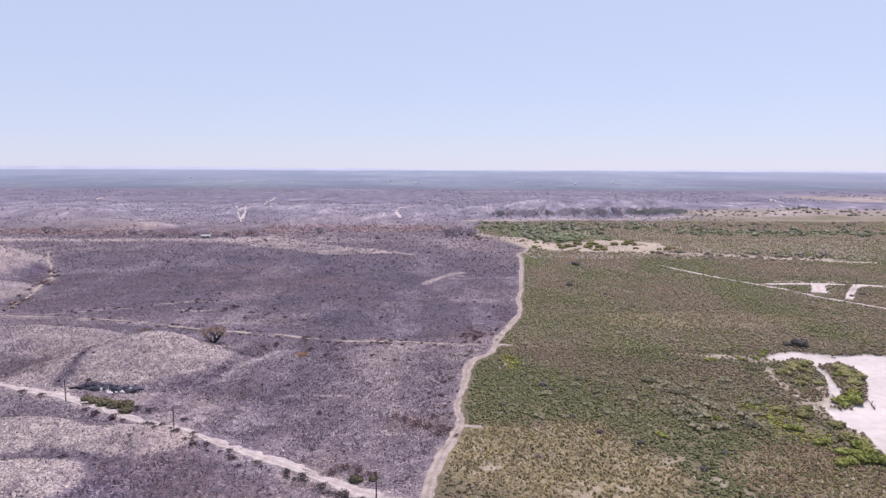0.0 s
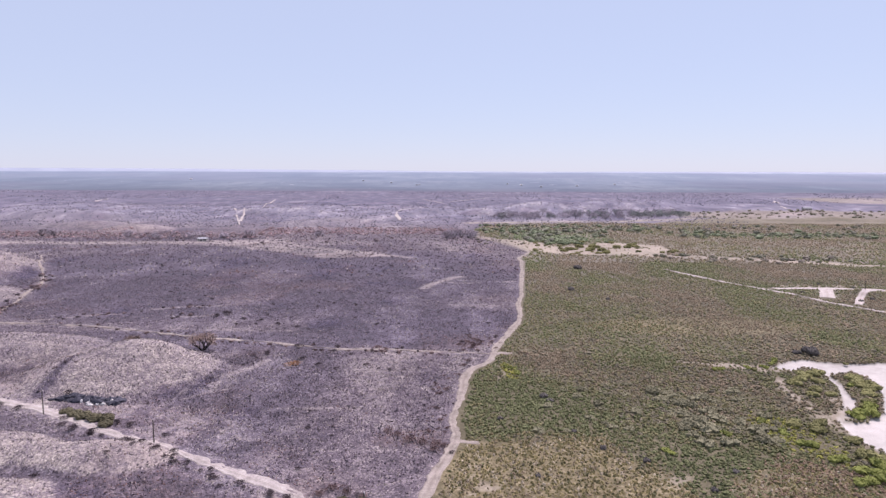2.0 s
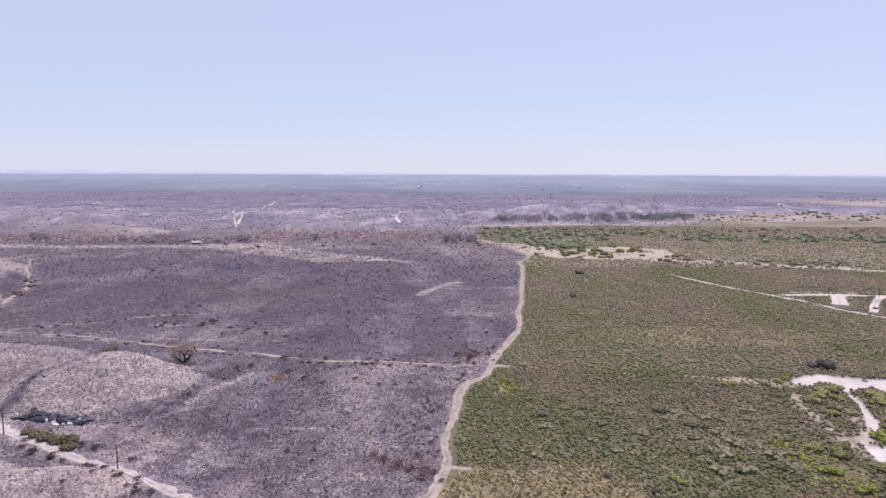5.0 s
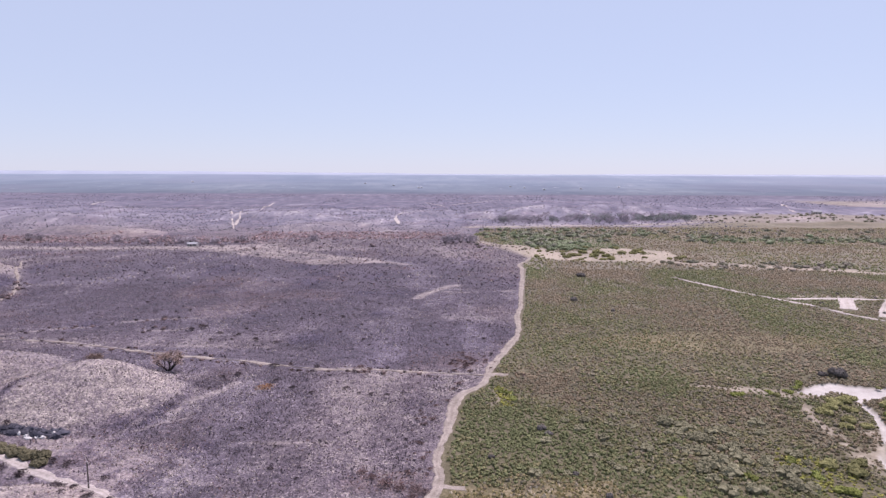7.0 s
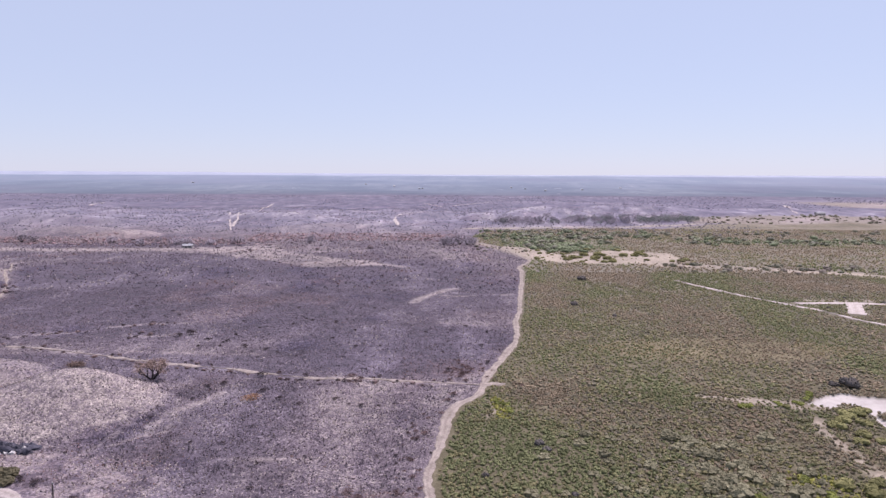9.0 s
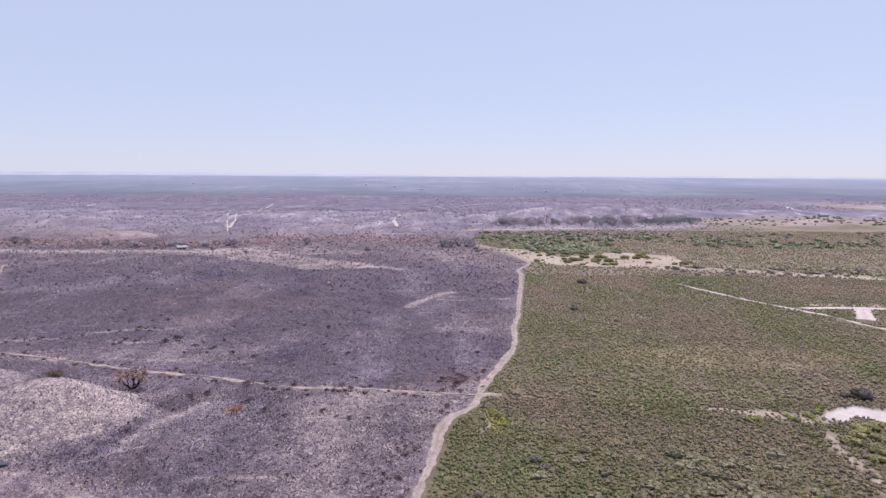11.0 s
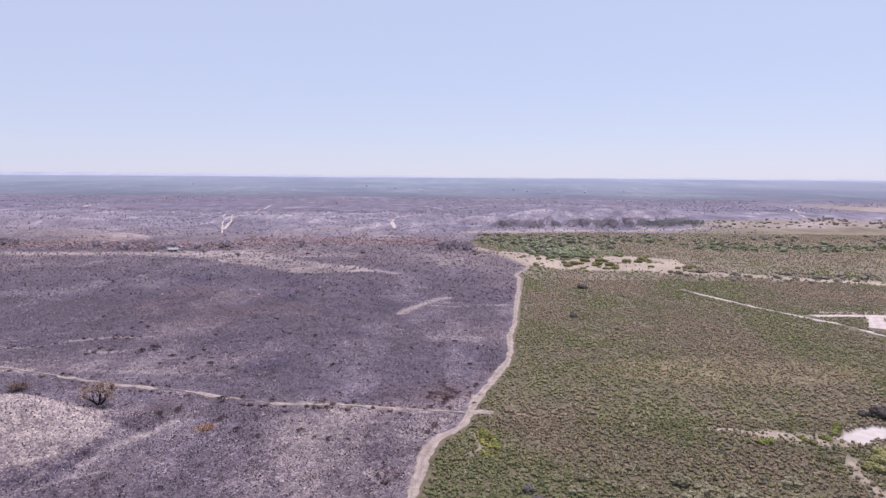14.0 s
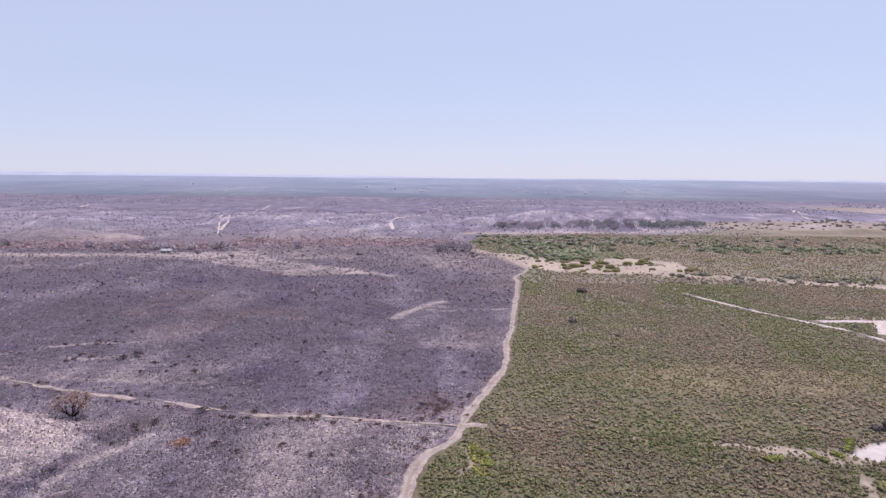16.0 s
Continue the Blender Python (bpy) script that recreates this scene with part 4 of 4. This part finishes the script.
# thicket greens lightened and greyed to suggest haze
leafy = shrub("shrub", at(128, 712), 11, 4.5, M_GREEN_LEAF, "bright green thicket shrub", 5, "thicket shrubs", 0.45, 200)
scatter(leafy, [(rs.uniform(105, 160), rs.uniform(690, 760), rs.uniform(0.5, 1.0)) for _ in range(24)], 5)
bush_crowd("green_thicket", [(100 + rs.gauss(25, 30), rs.uniform(700, 860), rs.uniform(0.5, 1.1)) for _ in range(110)] + [(rs.uniform(290, 560), rs.gauss(800, 22), rs.uniform(0.5, 1.1)) for _ in range(90)]
           + [(rs.uniform(45, 300), rs.uniform(820, 930), rs.uniform(0.4, 1.1)) for _ in range(120)], 10, 4.5, [(0.165, 0.195, 0.115), (0.185, 0.198, 0.128), (0.185, 0.18, 0.135)], M_LEAF, "thicket of green bushes in dry heath", 300)
field_bush = shrub("shrub", at(160, 640), 8, 3.2, M_OLIVE_LEAF, "rounded olive bush on a tan sand flat", 6, "bushes on the sand flat", 0.35, 160)
scatter(field_bush, [(rs.uniform(90, 235), rs.uniform(600, 715), rs.uniform(0.35, 1.0)) for _ in range(48)], 6)
bush_crowd("bush_belt", [(rs.uniform(190, 370), rs.gauss(585, 16), rs.uniform(0.5, 1.2)) for _ in range(50)] + [(rs.uniform(40, 90), rs.uniform(690, 780), rs.uniform(0.35, 0.8)) for _ in range(18)]
           + [(rs.uniform(60, 620), rs.gauss(880, 35), rs.uniform(0.5, 1.3)) for _ in range(80)] + [(rs.uniform(440, 850), rs.uniform(1090, 1240), rs.uniform(0.4, 1.1)) for _ in range(150)],
           7, 3, [(0.18, 0.17, 0.12), (0.155, 0.152, 0.112), (0.19, 0.162, 0.135)], M_LEAF, "scattered olive bushes on dry sand flats", 310)

# burnt brush
brush = shrub("burnt_bush", at(-64, 288), 4.0, 2.0, M_CHARRED_LEAF, "charred leafless bush on ash", 7, "charred bushes", 0.13, 420, False)
scatter(brush, [(-46, 288, 0.8), (-30, 283, 0.6), (-58, 270, 0.8), (-50, 262, 0.8), (-30, 262, 0.7), (-42, 258, 0.6), (-40, 198, 0.5), (-20, 256, 0.6), (-75, 278, 0.8), (-80, 275, 0.7),
                (-82, 192, 0.6), (-130, 224, 0.8), (-96, 199, 0.8), (-101, 201, 0.7), (-105, 193, 0.9), (-112, 196, 1.0), (-117, 199, 0.8), (-74, 179, 0.6), (-68, 174, 0.7), (-60, 170, 0.6), (-50, 163, 0.7),
                (-41, 158, 0.7), (-36, 155, 0.8), (-30, 150, 0.8), (-24, 147, 0.8), (-120, 204, 0.7), (-148, 215, 0.9), (-140, 212, 0.8), (-105, 166, 0.6), (-84, 330, 0.9), (-118, 352, 1.4), (-122, 348, 1.0)]
        + [(rs.uniform(-110, 15), rs.uniform(150, 285), rs.uniform(0.25, 0.5)) for _ in range(45)] + [(rs.uniform(-200, 30), rs.uniform(290, 420), rs.uniform(0.3, 0.7)) for _ in range(60)], 7)
bush_crowd("charred_belt", [(rs.uniform(-480, 20), rs.gauss(738, 18), rs.uniform(0.6, 1.3)) for _ in range(34)], 5, 2.4, [(0.20, 0.155, 0.165), (0.23, 0.175, 0.178)], M_CHAR, "belt of charred bushes", 320)
line = np.array([p for p in POLE_TRACK if -120 < p[0] < -10], float)
verge = []
for k in range(46):
    u = rs.uniform(0, len(line) - 1.001)
    p = line[int(u)] + (line[int(u) + 1] - line[int(u)]) * (u % 1)
    o = rs.uniform(3.2, 5.8)
    verge.append((p[0] - 0.45 * o, p[1] - 0.9 * o, rs.uniform(0.22, 0.6)))
scatter(brush, verge, 17)
verge = []
cross = np.array([p for p in CROSS if -215 < p[0] < 20], float)
for k in range(64):
    u = rs.uniform(0, len(cross) - 1.001)
    p = cross[int(u)] + (cross[int(u) + 1] - cross[int(u)]) * (u % 1)
    verge.append((p[0] + rs.uniform(-2, 2), p[1] + rs.choice((-1, -1, 1)) * rs.uniform(1.6, 4.5), rs.uniform(0.2, 0.62)))
side = list(verge)
for trail, many, size in ((HILL_PATH[3:], 46, 1.0), (STREAK, 30, 0.7), (STREAK_B, 12, 0.6), (ASH_LINE, 8, 0.35), (DARK_LINE, 16, 0.4)):
    trail = np.array(trail, float)
    for k in range(many):
        u = rs.uniform(0, len(trail) - 1.001)
        p = trail[int(u)] + (trail[int(u) + 1] - trail[int(u)]) * (u % 1)
        side.append((p[0] + rs.gauss(0, 2.6), p[1] + rs.gauss(0, 2.6), rs.uniform(0.35, 1.0) * size))
bush_crowd("charred_verge", side, 4.0, 1.9, [(0.075, 0.058, 0.066), (0.11, 0.078, 0.08), (0.15, 0.105, 0.10)], M_CHAR, "charred brush along broken paths", 360)
scorched = shrub("burnt_bush", at(-8, 190), 4.5, 1.6, M_PURPLE_LEAF, "scorched red-brown bush on ash", 8, "scorched bushes", 0.14, 480, False)
scatter(scorched, [(-12, 194, 0.7), (-4, 188, 0.8), (0, 187, 0.9), (-15, 197, 0.7), (-1, 183, 0.8), (2, 186, 0.7), (16, 292, 0.7), (13, 297, 0.8), (18, 300, 0.7), (9, 293, 0.6), (-28, 288, 0.9), (-24, 285, 0.7),
                   (-22, 159, 0.7), (-26, 161, 0.8), (-29, 158, 0.7), (-18, 157, 0.6), (1, 205, 0.5), (0, 215, 0.5), (3, 233, 0.6), (8, 250, 0.5), (-58, 292, 0.6), (12, 268, 0.7), (10, 262, 0.6), (36, 281, 0.5), (38, 278, 0.5)] + [(p[0] + 0.6, p[1] - 0.8, p[2] * 0.8) for p in verge[::3]]
        + [(rs.gauss(17, 6), rs.gauss(297, 7), rs.uniform(0.25, 0.6)) for _ in range(26)] + [(rs.uniform(-4, 4), rs.uniform(196, 250), rs.uniform(0.2, 0.45)) for _ in range(24)], 8)
# red-brown tints of the belt lifted for haze
bush_crowd("scorched_belt", [(rs.uniform(-240, 35), rs.uniform(790, 885), rs.uniform(0.45, 1.0)) for _ in range(560)] + [(rs.uniform(-620, -200), rs.uniform(735, 820), rs.uniform(0.45, 1.0)) for _ in range(420)],
           5, 2.0, [(0.33, 0.225, 0.225), (0.28, 0.20, 0.21), (0.36, 0.275, 0.27)], M_CHAR, "belt of red-brown scorched brush", 330)
rusty = shrub("burnt_bush", at(-59.5, 262), 6.0, 1.7, M_ORANGE_LEAF, "rust-orange scorched bush on ash", 9, "", 0.16, 600, False)
unburnt = shrub("shrub", at(-110, 203.5), 4.4, 1.9, M_DULL_LEAF, "surviving olive shrub below a charred heap", 10, "shrubs below the heap", 0.17, 340)
scatter(unburnt, [(-114, 206, 1.0), (-118, 208, 0.9), (-106, 204, 0.9), (-104, 200, 0.9), (-122, 210, 0.8), (-22, 154, 0.7), (-18, 155, 0.5)], 10)


# power line poles
def power_pole(x, y, tall, label):
    top = thing("power_pole", at(x, y), label, "pole", "pole line")
    bm = bmesh.new()
    tube(bm, (0, 0, -0.4), (0, 0, tall * 0.5), 0.19, 0.165, 10)
    tube(bm, (0, 0, tall * 0.5), (0, 0, tall), 0.165, 0.13, 10)
    post = part("post", bm, M_POLE, top)
    bm = bmesh.new()
    tube(bm, (0, 0, tall), (0, 0, tall + 0.08), 0.16, 0.10, 10)
    part("cap", bm, M_IRON, post, "grey metal pole cap")
    bm = bmesh.new()
    tube(bm, (0, 0, 1.5), (0, 0, 1.62), 0.195, 0.195, 10)
    part("band", bm, M_IRON, post, "grey metal band")
    bm = bmesh.new()
    tube(bm, (0.14, -0.06, tall - 0.45), (0.14, -0.06, tall - 0.2), 0.06, 0.045, 8)
    insulator = part("insulator", bm, M_IRON, top)
    bm = bmesh.new()
    tube(bm, (0, 0, tall - 0.5), (0.14, -0.06, tall - 0.42), 0.03, 0.03)
    part("pin", bm, M_IRON, insulator)


power_pole(-129, 208.5, 8.0, "weathered timber pole beside the sand track")
power_pole(-82, 185, 7.0, "weathered timber pole on the verge of the track")
power_pole(-16, 145.5, 7.5, "weathered timber pole near the track crossing")
power_pole(281, 424, 6.5, "weathered timber pole beside the far sand road")


# the charred heap below the mound
def debris_heap():
    r = random.Random(31)
    top = thing("rubble_heap", at(-121, 219), "blue-black charred rubble heap with white ash", "rubble heap")
    m_black = plain_material("blue_black_char", (0.034, 0.033, 0.044), (0.085, 0.083, 0.105), 0.6)
    m_white = plain_material("white_ash_lump", (0.45, 0.43, 0.43), (0.65, 0.63, 0.62), 0.3)

    def lump(x, y, z, sx, sy, sz, mat, name, label=""):
        bm = bmesh.new()
        bmesh.ops.create_icosphere(bm, subdivisions=2, radius=1)
        for v in bm.verts:
            k = 1 + 0.6 * (noise.noise(v.co * 2.3 + Vector((x, y, 0))) + 0.5 * noise.noise(v.co * 6))
            v.co = Vector((v.co.x * sx * k, v.co.y * sy * k, max(-0.3, v.co.z * sz * k)))
        ob = part(name, bm, mat, top, label)
        ob.location = (x, y, z)

    for k in range(40):
        u = k / 39
        lump(-11 + 23 * u + r.uniform(-1, 1), 3.5 - 4 * u + r.uniform(-2.2, 2.2), r.uniform(-0.1, 0.4), r.uniform(1.0, 2.6), r.uniform(0.8, 1.6), r.uniform(0.5, 1.5), m_black, "rubble")
    for k in range(14):
        lump(r.uniform(-2, 10), r.uniform(-4.0, 1.5), r.uniform(0.0, 0.3), r.uniform(0.3, 1.0), r.uniform(0.3, 0.8), r.uniform(0.3, 0.9), m_white, "ash_lump", "white ash lump")


debris_heap()


# driftwood at the island's foot
def dead_branch(x, y, turn):
    top = thing("dead_branch", at(x, y, -0.55), "grey dead branch lying on white sand", "branch")
    top.rotation_euler[2] = radians(turn)
    r = random.Random(5)
    bm = bmesh.new()
    p = Vector((-4.5, 0, 0.2))
    for k in range(7):
        q = p + Vector((1.3, r.uniform(-0.35, 0.35), r.uniform(-0.08, 0.08)))
        tube(bm, p, q, 0.2 - k * 0.02, 0.18 - k * 0.02)
        p = q
    part("stem", bm, M_BARK, top)
    for k in range(6):
        bm = bmesh.new()
        s = Vector((-3 + k * 1.1, 0, 0.25))
        tube(bm, s, s + Vector((0.8, r.choice((-1, 1)) * r.uniform(0.5, 1.2), r.uniform(0.1, 0.6))), 0.07, 0.03)
        part("twig", bm, M_BARK, top)


dead_branch(148.5, 210, 65)


# far farm buildings
M_WALL = plain_material("pale_wall", (0.36, 0.34, 0.32), (0.5, 0.48, 0.46), 1.5)
M_ROOF = plain_material("pale_roof", (0.22, 0.22, 0.235), (0.34, 0.34, 0.355), 2.0, 0.7)
M_WHITE_ROOF = plain_material("white_roof", (0.45, 0.45, 0.46), (0.62, 0.62, 0.63), 2.0, 0.6)
M_HOLE = plain_material("dark_opening", (0.02, 0.02, 0.025), (0.04, 0.04, 0.05), 1.0, 0.3)


def box(bm, x, y, z, sx, sy, sz):
    bmesh.ops.create_cube(bm, size=1, matrix=pose(x, y, z) @ Matrix.Diagonal((sx, sy, sz, 1)))


def farm_building(x, y, z, wide, deep, tall, label, roof=None):
    top = thing("farm_building", (x, y, z), label, "building", "far farm buildings")
    bm = bmesh.new()
    box(bm, 0, 0, tall / 2 - 0.5, wide, deep, tall + 1)
    part("wall", bm, M_WALL, top)
    bm = bmesh.new()
    e = 0.5
    v = [bm.verts.new(c) for c in ((-wide / 2 - e, -deep / 2 - e, tall), (wide / 2 + e, -deep / 2 - e, tall), (wide / 2 + e, deep / 2 + e, tall), (-wide / 2 - e, deep / 2 + e, tall),
                                   (-wide / 2 - e, 0, tall + deep * 0.28), (wide / 2 + e, 0, tall + deep * 0.28))]
    for f in ((0, 1, 5, 4), (2, 3, 4, 5), (0, 4, 3), (1, 2, 5), (3, 2, 1, 0)):
        bm.faces.new([v[k] for k in f])
    part("roof", bm, roof or M_ROOF, top)
    bm = bmesh.new()
    box(bm, -wide * 0.1, -deep / 2 - 0.02, 1.1, 1.4, 0.12, 2.2)
    part("door", bm, M_HOLE, top)
    for k in (-0.34, 0.2, 0.36):
        bm = bmesh.new()
        box(bm, wide * k, -deep / 2 - 0.02, 1.6, 1.6, 0.12, 1.2)
        pane = part("window", bm, M_HOLE, top)
        bm = bmesh.new()
        box(bm, wide * k, -deep / 2 - 0.12, 0.94, 1.8, 0.3, 0.1)
        part("sill", bm, M_WALL, pane)


def far_height(x, y):
    u = min(max((y - 2350) / 2500, 0), 1)
    a, b = np.array([float(x)] * 2), np.array([float(y)] * 2)
    return 62 * u ** 1.25 + float((step(2350, 2600, b) * 22 * (fbm(a, b * 2.2, 900, 83, 3) - 0.5) * (1 - 0.75 * u))[0]) - 0.3


farm_building(*at(-268, 712), 10, 6, 2.6, "low pale farm shed among burnt trees")
farm_building(*at(690, 1215), 16, 8, 4, "white farm building on a dry field")
for x, y, w in ((-420, 3300, 9), (-262, 3150, 10), (-130, 2980, 9), (-118, 3010, 7), (300, 3050, 9), (355, 2960, 8), (420, 2780, 10), (590, 2840, 10), (800, 3000, 10), (-1350, 3400, 12)):
    farm_building(x, y, far_height(x, y), w, w * 0.5, 4, "far white farmhouse on the hazy plain", M_WHITE_ROOF)

# burnt hills: dark brush in the hollows
bush_crowd_far = [(rs.uniform(-900, 480), rs.uniform(880, 1500), rs.uniform(0.4, 1.3)) for _ in range(9000)]
pf = np.array(bush_crowd_far)
# brush tints paled towards lilac, as haze would show them
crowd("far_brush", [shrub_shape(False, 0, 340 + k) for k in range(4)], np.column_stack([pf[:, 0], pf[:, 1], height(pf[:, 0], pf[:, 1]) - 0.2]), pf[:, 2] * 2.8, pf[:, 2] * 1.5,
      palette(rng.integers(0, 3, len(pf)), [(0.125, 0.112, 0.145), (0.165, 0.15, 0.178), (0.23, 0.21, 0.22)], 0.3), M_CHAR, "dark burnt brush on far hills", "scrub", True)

pw = np.array([(rs.uniform(-1700, 1700), rs.uniform(1480, 2330), rs.uniform(0.4, 1.3)) for _ in range(9000)])
pw = pw[fbm(pw[:, 0], pw[:, 1] * 0.4, 110, 101, 3) > 0.5]
# thicket tints matched to the haze-paled ground
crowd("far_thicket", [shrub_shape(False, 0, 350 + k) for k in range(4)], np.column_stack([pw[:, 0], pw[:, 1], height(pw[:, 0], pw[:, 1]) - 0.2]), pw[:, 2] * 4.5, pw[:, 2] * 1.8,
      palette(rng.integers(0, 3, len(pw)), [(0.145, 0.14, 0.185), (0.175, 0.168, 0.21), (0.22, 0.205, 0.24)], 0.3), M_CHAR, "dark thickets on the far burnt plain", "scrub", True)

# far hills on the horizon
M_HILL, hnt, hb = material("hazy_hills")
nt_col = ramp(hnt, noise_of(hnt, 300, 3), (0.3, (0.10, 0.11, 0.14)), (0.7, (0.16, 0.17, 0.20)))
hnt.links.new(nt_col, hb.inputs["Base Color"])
# pale blue emission stands in for the haze before the hills
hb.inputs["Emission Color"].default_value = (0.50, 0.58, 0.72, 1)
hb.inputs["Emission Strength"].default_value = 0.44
hx = np.linspace(-4200, 4200, 240)
rows = [(4700, 0.0), (4790, 0.55), (4860, 1.0), (4930, 0.5)]
ridge = 67 + 14 * fbm(hx, hx * 0, 900, 97, 4) * (0.55 + 0.45 * step(600, -1500, hx)) + 9 * step(-500, -2600, hx)
hv = np.vstack([np.column_stack([hx, np.full_like(hx, y), 40 + (ridge - 40) * s]) for y, s in rows])
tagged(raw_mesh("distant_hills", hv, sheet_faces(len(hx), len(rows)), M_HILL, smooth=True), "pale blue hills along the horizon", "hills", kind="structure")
